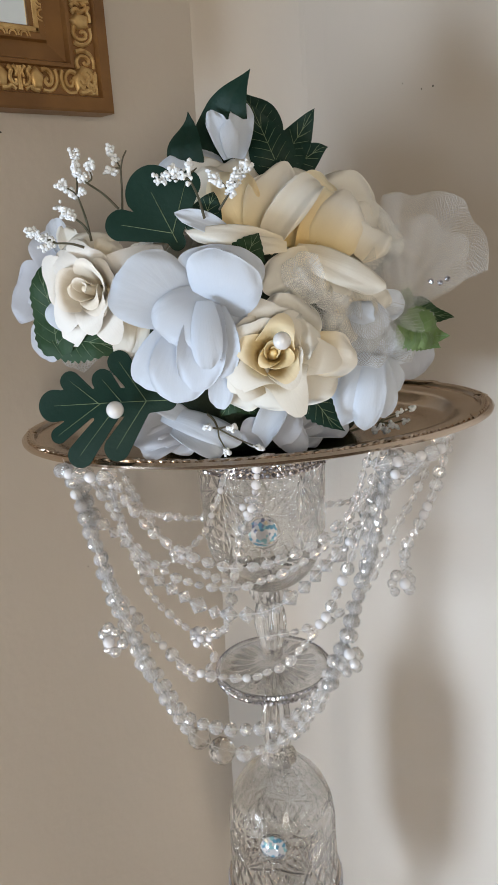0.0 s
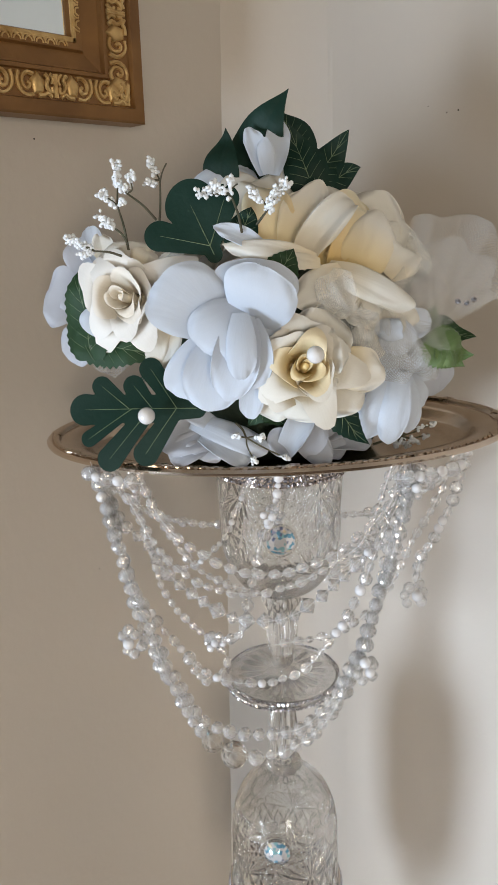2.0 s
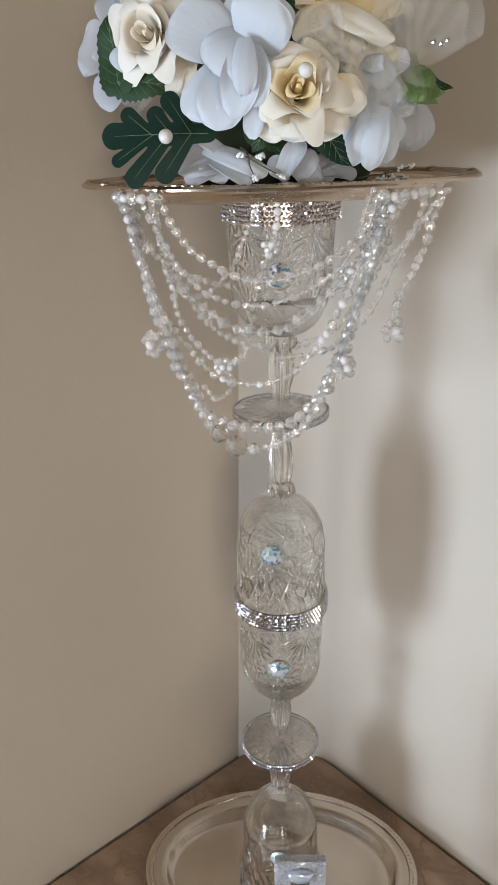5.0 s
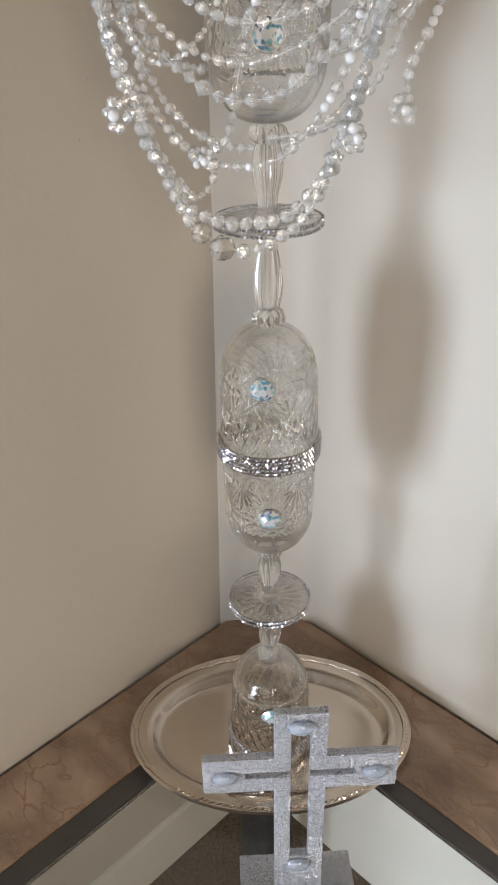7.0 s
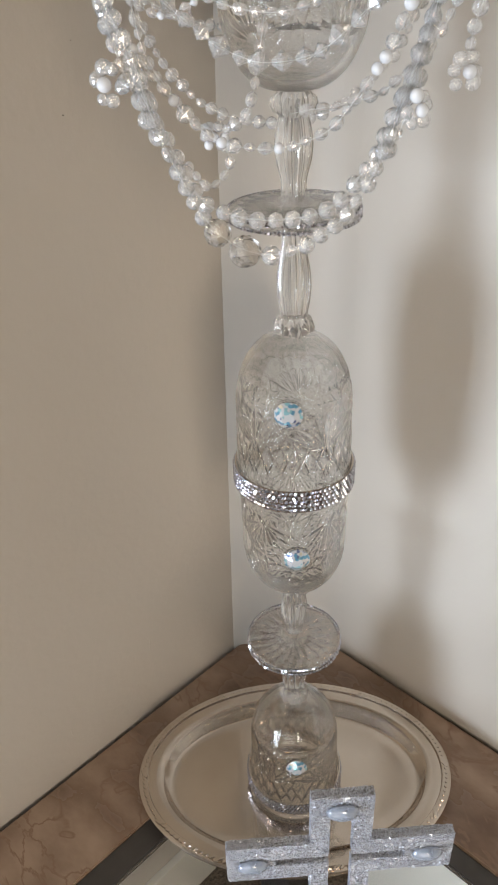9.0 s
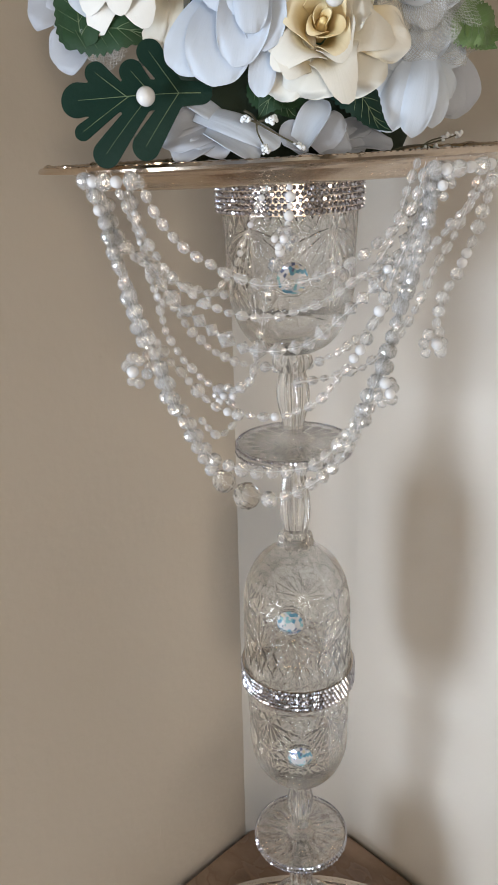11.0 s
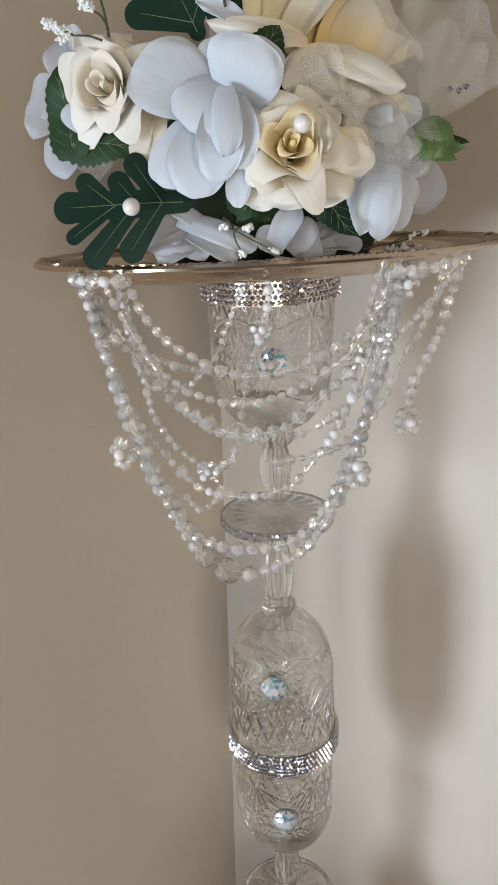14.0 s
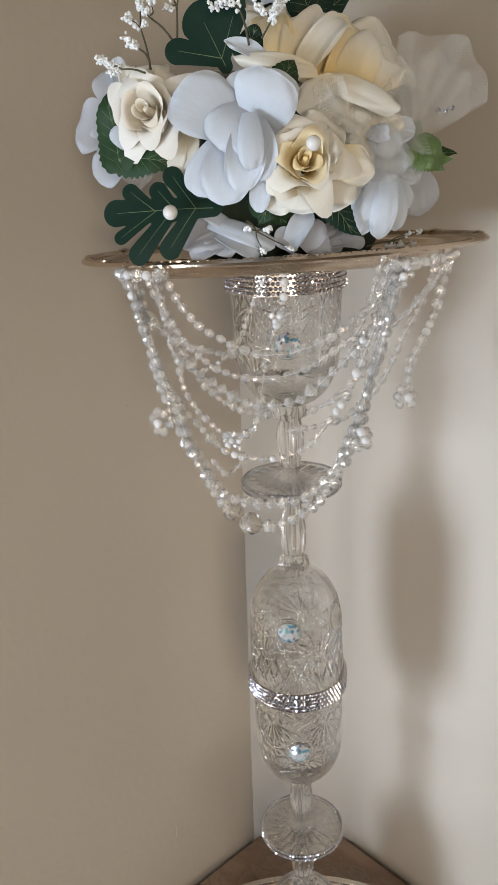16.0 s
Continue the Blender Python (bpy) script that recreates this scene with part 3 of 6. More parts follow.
def cut_bowl(name, outer, inner, top, star_angle, star_z, low, high, radius):
    """A bowl of revolution as a fine mesh: the outer skin carries the cuts, the inner one is smooth."""
    steps, motifs = 640, 5
    half = math.pi / motifs * radius
    angle = np.linspace(0, 2 * math.pi, steps, endpoint=False)
    near = (angle - star_angle + math.pi / motifs) % (2 * math.pi / motifs) - math.pi / motifs
    rings = []
    for r, z in outer[::-1]:
        rr = np.full(steps, r)
        if low < z < high:
            edge = min(1.0, (z - low) / 0.003, (high - z) / 0.003)
            rr = rr - edge * cut_depth(near * radius, np.full(steps, z - star_z), half, 0.030)
        rings.append(np.stack((rr * np.cos(angle), rr * np.sin(angle), np.full(steps, z)), 1))
    for r, z in inner:
        rings.append(np.stack((r * np.cos(angle), r * np.sin(angle), np.full(steps, z)), 1))
    verts = np.concatenate(rings + [np.array([[0, 0, top], [0, 0, inner[-1][1]]])])
    m = len(rings)
    i, j = np.meshgrid(np.arange(m - 1), np.arange(steps), indexing="ij")
    k = (j + 1) % steps
    quads = np.stack((i * steps + j, (i + 1) * steps + j, (i + 1) * steps + k, i * steps + k), -1).reshape(-1, 4)
    c = np.arange(steps)
    d = (c + 1) % steps
    caps = [(m * steps, int(p), int(q)) for p, q in zip(c, d)] + [(m * steps + 1, (m - 1) * steps + int(q), (m - 1) * steps + int(p)) for p, q in zip(c, d)]
    me = bpy.data.meshes.new(name)
    me.from_pydata(verts.tolist(), [], quads.tolist() + caps)
    me.materials.append(CRYSTAL)
    me.polygons.foreach_set("use_smooth", [True] * len(me.polygons))
    me.update()
    return me


def goblet(label, place, spec, flip, spin, gem_z, band, gem_turn=0.0, cut_zone=(0.10, 0.80)):
    """spec: rim radius, belly, bowl height, knob, stem and foot sizes, measured from the rim at z = 0 upwards to the foot."""
    m = Matrix.Translation(place) @ (Matrix() if flip else Matrix.Rotation(math.pi, 4, "X")) @ Matrix.Rotation(spin if flip else -spin, 4, "Z")
    # as built the rim is down at z = 0 and the foot is up
    gob = thing("crystal_goblet", label, "goblet", m, "stacked crystal goblets")
    rim, belly, bowl_h, total, foot_r, stem_r = spec
    thick = 0.0030
    outer = []
    n = 220
    for i in range(n + 1):
        t = i / n
        z = bowl_h * t
        if t < 0.52:
            r = rim + (belly - rim) * math.sin(t / 0.52 * math.pi / 2)
        else:
            q = (t - 0.52) / 0.48
            r = 0.009 + (belly - 0.009) * math.sqrt(max(0.0, 1 - q ** 2.3))
        outer.append((max(r, 0.009), z))
    inner = [(max(0.0, r - thick), z - (thick * 1.4 if i > n * 0.7 else 0)) for i, (r, z) in enumerate(outer)]
    inner = [p for k, p in enumerate(inner) if p[1] < bowl_h - 0.006 and k % 8 == 0 and p[0] > 0.002]
    front = math.atan2(FRONT.y, FRONT.x)
    gem_angle = (front - spin + gem_turn) if flip else -front + spin
    part("bowl", cut_bowl("bowl", outer, inner, bowl_h, gem_angle, gem_z, bowl_h * cut_zone[0], bowl_h * cut_zone[1], belly), CRYSTAL, gob, "clear bowl with star-cut facets")
    # knob and fluted stem
    zk = bowl_h + 0.0002
    st = [(0.0, zk), (0.009, zk), (stem_r * 1.12, zk + 0.003), (stem_r * 1.2, zk + 0.007), (stem_r * 1.05, zk + 0.0115), (stem_r * 0.74, zk + 0.014)]
    z_end = total - 0.010
    for i in range(1, 15):
        t = i / 14
        st.append((stem_r * (0.74 + 0.30 * math.sin(math.pi * min(1.0, t * 1.25)) * (1 - 0.2 * t) - 0.10 * t), zk + 0.014 + (z_end - zk - 0.014) * t))
    st.append((0.0, z_end))
    part("stem", lathe(st, 48, lambda r, z, a: r * (1 + 0.10 * math.cos(10 * a)) if z > zk + 0.001 else r), CRYSTAL, gob, "fluted stem with a knob")
    ft = [(0.0, z_end + 0.0002), (stem_r * 0.6, z_end + 0.0002), (stem_r * 0.95, z_end + 0.003), *[(foot_r * q, total - 0.0052 + 0.0022 * q) for q in (0.32, 0.38, 0.46, 0.55, 0.64, 0.72, 0.78, 0.83)], (foot_r * 0.97, total - 0.0030),
          (foot_r, total - 0.0016), (foot_r * 0.97, total - 0.0002), (foot_r * 0.5, total - 0.0004), (0.0, total - 0.0008)]
    bm = lathe(ft, 240)
    for v in bm.verts:
        r = math.hypot(v.co.x, v.co.y)
        if 0.33 * foot_r < r < 0.81 * foot_r and v.co.z < total - 0.0025:
            q = (r / foot_r - 0.33) / 0.48
            v.co.z += 0.0022 * math.sin(math.pi * q) ** 0.6 * abs(math.cos(10 * math.atan2(v.co.y, v.co.x))) ** 1.6
    part("foot", bm, FOOT_CRYSTAL, gob, "round foot with radial cuts")
    # rhinestones round the rim and the foot
    stones = bmesh.new()
    if band:
        z0, rows, r_band = band
        count = int(2 * math.pi * r_band / 0.0037)
        for row in range(rows):
            for i in range(count):
                a = 2 * math.pi * (i + 0.5 * (row % 2)) / count
                gem_dome(stones, Vector((r_band * math.cos(a), r_band * math.sin(a), z0 + row * 0.0036)), a, 0.00185)
        part("rhinestone_band", stones, RHINESTONE, gob, "wide band of silver rhinestones", smooth=False)["kind"] = "stuff"
        ribbon = lathe([(r_band - 0.0012, z0 - 0.002), (r_band - 0.0002, z0 - 0.002), (r_band - 0.0002, z0 + (rows - 1) * 0.0036 + 0.002), (r_band - 0.0012, z0 + (rows - 1) * 0.0036 + 0.002)], 72, None, True)
        part("band_backing", ribbon, SILVER, gob, "silver metal backing of the band")
    ring = bmesh.new()
    count = int(2 * math.pi * foot_r / 0.0031)
    for i in range(count):
        a = 2 * math.pi * i / count
        gem_dome(ring, Vector(((foot_r + 0.0004) * math.cos(a), (foot_r + 0.0004) * math.sin(a), total - 0.0018)), a, 0.0016)
    part("foot_trim", ring, RHINESTONE, gob, "single row of rhinestones round the foot", smooth=False)["kind"] = "stuff"
    # one large round gem on the bowl, towards the room
    if gem_z is not None:
        rr = belly + 0.0004
        facets = bmesh.new()
        radii, heights, cnt = (0.0100, 0.0100, 0.0074, 0.0044), (0.0, 0.0008, 0.0030, 0.0050), 16
        rings = [[facets.verts.new((r * math.cos(2 * math.pi * (i + 0.5 * (k % 2)) / cnt), r * math.sin(2 * math.pi * (i + 0.5 * (k % 2)) / cnt), h)) for i in range(cnt)] for k, (r, h) in enumerate(zip(radii, heights))]
        for k, (p, q) in enumerate(zip(rings, rings[1:])):
            for i in range(cnt):
                j = (i + 1) % cnt
                if k % 2:
                    facets.faces.new((p[i], p[j], q[i]))
                    facets.faces.new((p[j], q[j], q[i]))
                else:
                    facets.faces.new((p[i], p[j], q[i]))
                    facets.faces.new((p[j], q[j], q[i]))
        facets.faces.new(rings[-1])
        facets.faces.new(rings[0][::-1])
        bmesh.ops.recalc_face_normals(facets, faces=facets.faces[:])
        mm = Matrix.Rotation(gem_angle, 4, "Z") @ Matrix.Translation((rr, 0, gem_z)) @ Matrix.Rotation(math.pi / 2, 4, "Y")
        part("gem", facets, GEM, gob, "large round iridescent rhinestone", mm, smooth=False)
        part("gem_setting", lathe([(0.0098, -0.001), (0.0114, -0.001), (0.0116, 0.0006), (0.0106, 0.0012), (0.0098, 0.001)], 32, None, True), CRYSTAL, gob, "clear ring round the gem", mm)
    return gob


def gem_dome(bm, place, a, r):
    """A tiny faceted stone facing outwards at angle a."""
    out, side, up = Vector((math.cos(a), math.sin(a), 0)), Vector((-math.sin(a), math.cos(a), 0)), Vector((0, 0, 1))
    ring = [bm.verts.new(place + (side * math.cos(k * math.pi / 3) + up * math.sin(k * math.pi / 3)) * r) for k in range(6)]
    lean = side * math.sin(place.x * 9e4) * 0.16 + up * math.sin(place.y * 7e4 + place.z * 9e4) * 0.16
    table_ = [bm.verts.new(place + out * r * (0.62 + 0.22 * (math.cos(k * math.pi / 3) * lean.dot(side) + math.sin(k * math.pi / 3) * lean.dot(up)) / 0.16) + (side * math.cos(k * math.pi / 3 + 0.5) + up * math.sin(k * math.pi / 3 + 0.5)) * r * 0.52) for k in range(6)]
    for k in range(6):
        bm.faces.new((ring[k], ring[(k + 1) % 6], table_[(k + 1) % 6], table_[k]))
    bm.faces.new(table_)


# rim radius, belly, bowl height, total height, foot radius, stem radius
goblet("inverted cut-crystal goblet standing rim down on the silver tray", at(0, 0, 0.3455), (0.0445, 0.0425, 0.116, 0.1945, 0.0405, 0.0108), True, 0.2, 0.069, (0.003, 4, 0.0468), 0.0, (0.05, 0.72))
goblet("upright cut-crystal goblet with its bowl meeting an inverted one", at(0, 0, 0.7145), (0.0425, 0.0415, 0.104, 0.1735, 0.0405, 0.0108), False, 0.9, 0.047, None)
goblet("inverted cut-crystal goblet with a wide rhinestone band at its rim", at(0, 0, 0.7155), (0.0440, 0.0428, 0.120, 0.2045, 0.0420, 0.0112), True, 0.5, 0.080, (0.001, 5, 0.0456), -0.14)
goblet("upright cut-crystal goblet holding the gilt tray on its rim", at(0, 0, 1.1062), (0.0465, 0.0435, 0.115, 0.1852, 0.0420, 0.0112), False, 0.1, 0.057, (0.003, 5, 0.0478))


# ---------------------------------------------------------------- glitter cross
cross = thing("standing_cross", "silver glitter cross with clear oval gems on a slab base", "cross")
cross.matrix_world = Matrix.Translation(at(0.022, 0.183, TOP - 0.0038)) @ Matrix.Rotation(math.atan2(RIGHT.y, RIGHT.x) + 0.055, 4, "Z") @ Matrix.Diagonal((1.0, 1.0, 0.975, 1.0))


def crusted(lo, hi, seed):
    """A bar with a rough glitter crust."""
    bm = boxed(lo, hi)
    bmesh.ops.subdivide_edges(bm, edges=[e for e in bm.edges if e.calc_length() > 0.006], cuts=6, use_grid_fill=True)
    rng = random.Random(seed)
    for v in bm.verts:
        v.co += Vector((rng.uniform(-1, 1), rng.uniform(-1, 1), rng.uniform(-1, 1))) * 0.00045
    return bm


def chips(lo, hi, seed, dense=1.7e6):
    """Flakes of coarse glitter stuck at all angles on the front, back, top and ends of a bar."""
    rng = random.Random(seed)
    bm = bmesh.new()
    lo, hi = Vector(lo), Vector(hi)
    size = hi - lo
    for axis, face in ((1, 0), (1, 1), (2, 1), (0, 0), (0, 1)):
        a, b = [k for k in range(3) if k != axis]
        for _ in range(int(size[a] * size[b] * dense * (1.0 if (axis, face) != (1, 1) else 0.3))):
            p = Vector((0, 0, 0))
            p[a], p[b], p[axis] = rng.uniform(lo[a], hi[a]), rng.uniform(lo[b], hi[b]), (hi if face else lo)[axis]
            n = Vector((0, 0, 0))
            n[axis] = 1 if face else -1
            n = (n + Vector((rng.gauss(0, 0.45), rng.gauss(0, 0.45), rng.gauss(0, 0.45)))).normalized()
            x = n.orthogonal().normalized()
            y = n.cross(x)
            r, turn = rng.uniform(0.00040, 0.00078), rng.uniform(0, 6.28)
            bm.faces.new([bm.verts.new(p + n * 0.0004 + (x * math.cos(turn + t) + y * math.sin(turn + t)) * r) for t in (0, 1.5, 3.1, 4.5)])
    return bm


T0, T1 = -0.0035, 0.0035
for n, (lo, hi) in enumerate((((-0.021, T0, 0.021), (-0.0085, T1, 0.168)), ((0.0085, T0, 0.021), (0.021, T1, 0.168)), ((-0.021, T0, 0.208), (-0.0085, T1, 0.238)), ((0.0085, T0, 0.208), (0.021, T1, 0.238)),
                              ((-0.021, T0, 0.238), (0.021, T1, 0.260)), ((-0.0085, T0, 0.021), (0.0085, T1, 0.072)),
                              ((-0.080, T0, 0.168), (-0.0085, T1, 0.184)), ((-0.080, T0, 0.192), (-0.0085, T1, 0.208)), ((-0.080, T0, 0.184), (-0.046, T1, 0.192)),
                              ((0.0085, T0, 0.168), (0.080, T1, 0.184)), ((0.0085, T0, 0.192), (0.080, T1, 0.208)), ((0.046, T0, 0.184), (0.080, T1, 0.192)))):
    bar = part("bar", crusted(lo, hi, n), GLITTER, cross, smooth=False)
    part("glitter", chips(lo, hi, 300 + n), CHIP, bar, "coarse silver glitter", smooth=False)["kind"] = "stuff"
slab = part("base_slab", crusted((-0.052, -0.030, 0.0), (0.052, 0.030, 0.021), 40), GLITTER, cross, "glitter-covered slab base", smooth=False)
part("glitter", chips((-0.052, -0.030, 0.0), (0.052, 0.030, 0.021), 77), CHIP, slab, "coarse silver glitter", smooth=False)["kind"] = "stuff"


def cabochon(rx, rz):
    bm = lathe([(1.0, 0.0), (0.97, 0.18), (0.85, 0.42), (0.6, 0.66), (0.3, 0.78), (0.0, 0.82)], 28)
    bm.transform(Matrix.Diagonal((rx, rz, min(rx, rz) * 0.8, 1)))
    return bm


for x, z, rx, rz in ((-0.062, 0.188, 0.0092, 0.0062), (0.062, 0.188, 0.0092, 0.0062), (0.0, 0.246, 0.0095, 0.0066), (0.0, 0.062, 0.0095, 0.0068)):
    part("oval_gem", cabochon(rx * 1.22, rz * 1.16), CABOCHON, cross, "clear domed oval gem", Matrix.Translation((x, T0 - 0.0016, z)) @ Matrix.Rotation(math.pi / 2, 4, "X"))
for x, y in ((-0.036, -0.012), (0.036, -0.012), (0.0, -0.020)):
    part("round_gem", cabochon(0.0098, 0.0098), CABOCHON, cross, "clear domed round gem", Matrix.Translation((x, y, 0.0214)))


# ---------------------------------------------------------------- gilt mirror on the west wall
FX, FY, FZ = 0.003, -0.086, 1.331
FW, FH = 0.62, 0.78
mirror = thing("wall_mirror", "wall mirror in an antique gilt frame carved with scrolls and shells", "mirror", pose(FX, FY, FZ))
# in the frame's own axes: u runs along the rail, v from the outer edge inwards, w out from the wall
PROFILE = [(0.0, 0.0), (0.0, 0.020), (0.0015, 0.022), (0.010, 0.0225), (0.0112, 0.0185), (0.029, 0.0165), (0.030, 0.0185), (0.0325, 0.0185), (0.034, 0.0145), (0.046, 0.0110), (0.0475, 0.0135), (0.0555, 0.0125), (0.057, 0.009), (0.057, 0.0)]


def rail(length):
    bm = bmesh.new()
    ends = []
    for side in (0, 1):
        ends.append([bm.verts.new((v if side == 0 else length - v, v, w)) for v, w in PROFILE])
    for i in range(len(PROFILE)):
        j = (i + 1) % len(PROFILE)
        bm.faces.new((ends[0][i], ends[0][j], ends[1][j], ends[1][i]))
    bmesh.ops.recalc_face_normals(bm, faces=bm.faces[:])
    return bm


def carving(flip):
    """The pieces of one length of the carved band: a shell between S-scrolls and reeds."""
    s, pieces = -1 if flip else 1, []

    def stroke(name, points, r):
        bm = tube(spline([(x * s, y, 0.0184 + 0.0006 * math.sin(6 * x / 0.03)) for x, y in points], 14), r * 1.75, 6, 0.75)
        pieces.append((name, mesh_of(name, bm, GOLD_HIGH)))
    stroke("scroll", [(-0.0015, 0.0265), (-0.0060, 0.0275), (-0.0100, 0.0240), (-0.0095, 0.0185), (-0.0060, 0.0170), (-0.0045, 0.0200), (-0.0065, 0.0215)], 0.0010)
    stroke("scroll", [(-0.0125, 0.0275), (-0.0140, 0.0220), (-0.0120, 0.0160), (-0.0075, 0.0130), (-0.0020, 0.0135)], 0.0010)
    stroke("scroll", [(0.0070, 0.0275), (0.0095, 0.0245), (0.0080, 0.0205), (0.0100, 0.0165), (0.0130, 0.0160), (0.0125, 0.0195)], 0.0010)
    stroke("scroll", [(0.0015, 0.0130), (0.0060, 0.0135), (0.0085, 0.0150), (0.0120, 0.0128)], 0.0010)
    stroke("reed", [(0.0110, 0.0280), (0.0135, 0.0245), (0.0125, 0.0210)], 0.0009)
    stroke("reed", [(0.0148, 0.0280), (0.0152, 0.0205), (0.0148, 0.0125)], 0.0009)
    shell = bmesh.new()
    merge(shell, lathe([(0.0, 0.0036), (0.0042, 0.0032), (0.0062, 0.0018), (0.0070, 0.0)], 5), Matrix.Translation((0.0020 * s, 0.0205, 0.0168)) @ Matrix.Diagonal((0.95, 1.25, 1, 1)) @ Matrix.Rotation(math.pi / 2, 4, "Z"))
    pieces.append(("shell", mesh_of("shell", shell, GOLD_HIGH)))
    return pieces


def scallops(length):
    bm = boxed((0.052, 0.0520, 0.0115), (length - 0.052, 0.0556, 0.0136), 0.0008)
    n = int((length - 0.12) / 0.0085)
    for i in range(n):
        x = 0.06 + (length - 0.12) * (i + 0.5) / n
        for r in (0.0046, 0.0027):
            merge(bm, tube([(x + r * math.cos(t), 0.0482 + 1.25 * r * math.sin(t), 0.0133) for t in np.linspace(0.1, math.pi - 0.1, 9)], 0.0007, 5))
    return bm


carved, carved_back = carving(False), carving(True)
# columns: along the rail, inwards, out of the wall; the wall's own axes are x out, y along, z up
BOTTOM = Matrix(((0, 0, 1, 0), (-1, 0, 0, 0), (0, 1, 0, 0), (0, 0, 0, 1)))
TOPSIDE = Matrix(((0, 0, 1, 0), (-1, 0, 0, 0), (0, -1, 0, FH), (0, 0, 0, 1)))
NEARSIDE = Matrix(((0, 0, 1, 0), (0, -1, 0, 0), (1, 0, 0, 0), (0, 0, 0, 1)))
FARSIDE = Matrix(((0, 0, 1, 0), (0, 1, 0, -FW), (1, 0, 0, 0), (0, 0, 0, 1)))
for basis, length in ((BOTTOM, FW), (TOPSIDE, FW), (NEARSIDE, FH), (FARSIDE, FH)):
    bar = part("rail", rail(length), GOLD_FRAME, mirror, "", basis, smooth=False)
    part("scallop_trim", scallops(length), GOLD_HIGH, bar, "gilt scalloped inner lip")
    n = int((length - 0.025) / 0.0305)
    for i in range(n):
        for name, mesh in carved if i % 2 else carved_back:
            part(name, mesh, GOLD_HIGH, bar, "", Matrix.Translation((0.0125 + (length - 0.025) * (i + 0.5) / n, 0, 0)))
part("mirror_glass", boxed((0.004, -FW + 0.056, 0.056), (0.008, -0.056, FH - 0.056)), MIRROR, mirror, "clear mirror glass")


# ---------------------------------------------------------------- bead garlands
def sphere_mesh(name, level, mat, smooth=True, shape=(1, 1, 1)):
    bm = bmesh.new()
    bmesh.ops.create_icosphere(bm, subdivisions=level, radius=0.5)
    bm.transform(Matrix.Diagonal((*shape, 1)))
    return mesh_of(name, bm, mat, smooth)


def bicone_mesh():
    bm = lathe([(0.0, -0.5), (0.12, -0.46), (0.5, -0.02), (0.5, 0.02), (0.12, 0.46), (0.0, 0.5)], 8)
    return mesh_of("bead", bm, FACET_BEAD, False)


ROUND, OBLONG = sphere_mesh("bead", 2, FACET_BEAD, False), sphere_mesh("bead", 2, CLEAR_BEAD, False, (0.88, 0.88, 1.15))
BALL = sphere_mesh("bead", 2, CRYSTAL, False)
FACETED, PEARLY, BICONE = sphere_mesh("bead", 2, FACET_BEAD, False), sphere_mesh("bead", 3, MILKY), bicone_mesh()
# kinds of bead: mesh and width in metres
KINDS = {"o": (OBLONG, 0.0069), "s": (OBLONG, 0.0053), "r": (ROUND, 0.0084), "R": (ROUND, 0.0096), "p": (PEARLY, 0.0056), "P": (PEARLY, 0.0066), "q": (PEARLY, 0.0040),
         "f": (FACETED, 0.0088), "F": (FACETED, 0.0106), "b": (BICONE, 0.0090), "B": (BICONE, 0.0114), "G": (BALL, 0.0140), "H": (BALL, 0.0185)}


def garland(label, points, pattern, seed, special=()):
    """Beads on a thread along points. pattern: the kinds in turn. special: (share of the length from, to, pattern) stretches of their own."""
    rng = random.Random(seed)
    line = spline([at(*p) for p in points], 260)
    run = [0.0]
    for a, b in zip(line, line[1:]):
        run.append(run[-1] + (b - a).length)
    gar = thing("bead_garland", label, "bead garland", Matrix.Translation(line[0]), "bead garlands under the tray")
    part("thread", tube([p - line[0] for p in line[::4]], 0.00012, 4), THREAD, gar, "clear thread")
    s, i, k = 0.002, 0, {}
    while True:
        share = s / run[-1]
        seq, key = pattern, -1
        for n, (u, v, pat) in enumerate(special):
            if u <= share <= v:
                seq, key = pat, n
        k[key] = k.get(key, -1) + 1
        mesh, size = KINDS[seq[k[key] % len(seq)]]
        size *= rng.uniform(0.93, 1.07)
        length = size * (1.25 if mesh is OBLONG else 1.0)
        s += length / 2
        if s > run[-1]:
            break
        while i < len(run) - 2 and run[i + 1] < s:
            i += 1
        p = line[i].lerp(line[i + 1], (s - run[i]) / max(1e-9, run[i + 1] - run[i]))
        t = (line[min(i + 3, len(line) - 1)] - line[max(i - 2, 0)]).normalized()
        side = t.orthogonal()
        m = facing(p - line[0] + Vector((rng.uniform(-1, 1), rng.uniform(-1, 1), rng.uniform(-1, 1))) * 0.0005, t, side) @ Matrix.Rotation(rng.uniform(0, 6), 4, "Z") @ Matrix.Scale(size, 4)
        part("bead", mesh, None, gar, "", m)
        s += length / 2 + 0.0001
    return gar


def bead_flower(place, out, seed, size=0.0062, mixed=True):
    """A flower of six beads round one."""
    rng = random.Random(seed)
    fl = thing("beaded_flower", "small flower of pearl and crystal beads on a garland", "bead flower", facing(place, out, UP), "beaded flowers")
    part("bead", PEARLY, None, fl, "", Matrix.Translation((0, 0, size * 0.45)) @ Matrix.Scale(size, 4))
    for k in range(6):
        a = k * math.pi / 3 + rng.uniform(-0.2, 0.2)
        mesh = (FACETED, PEARLY, ROUND, FACETED)[rng.randrange(4)] if mixed else ROUND
        part("bead", mesh, None, fl, "", Matrix.Translation((size * 1.05 * math.cos(a), size * 1.05 * math.sin(a), rng.uniform(-0.2, 0.2) * size)) @ Matrix.Scale(size * rng.uniform(0.85, 1.2), 4))
    return fl


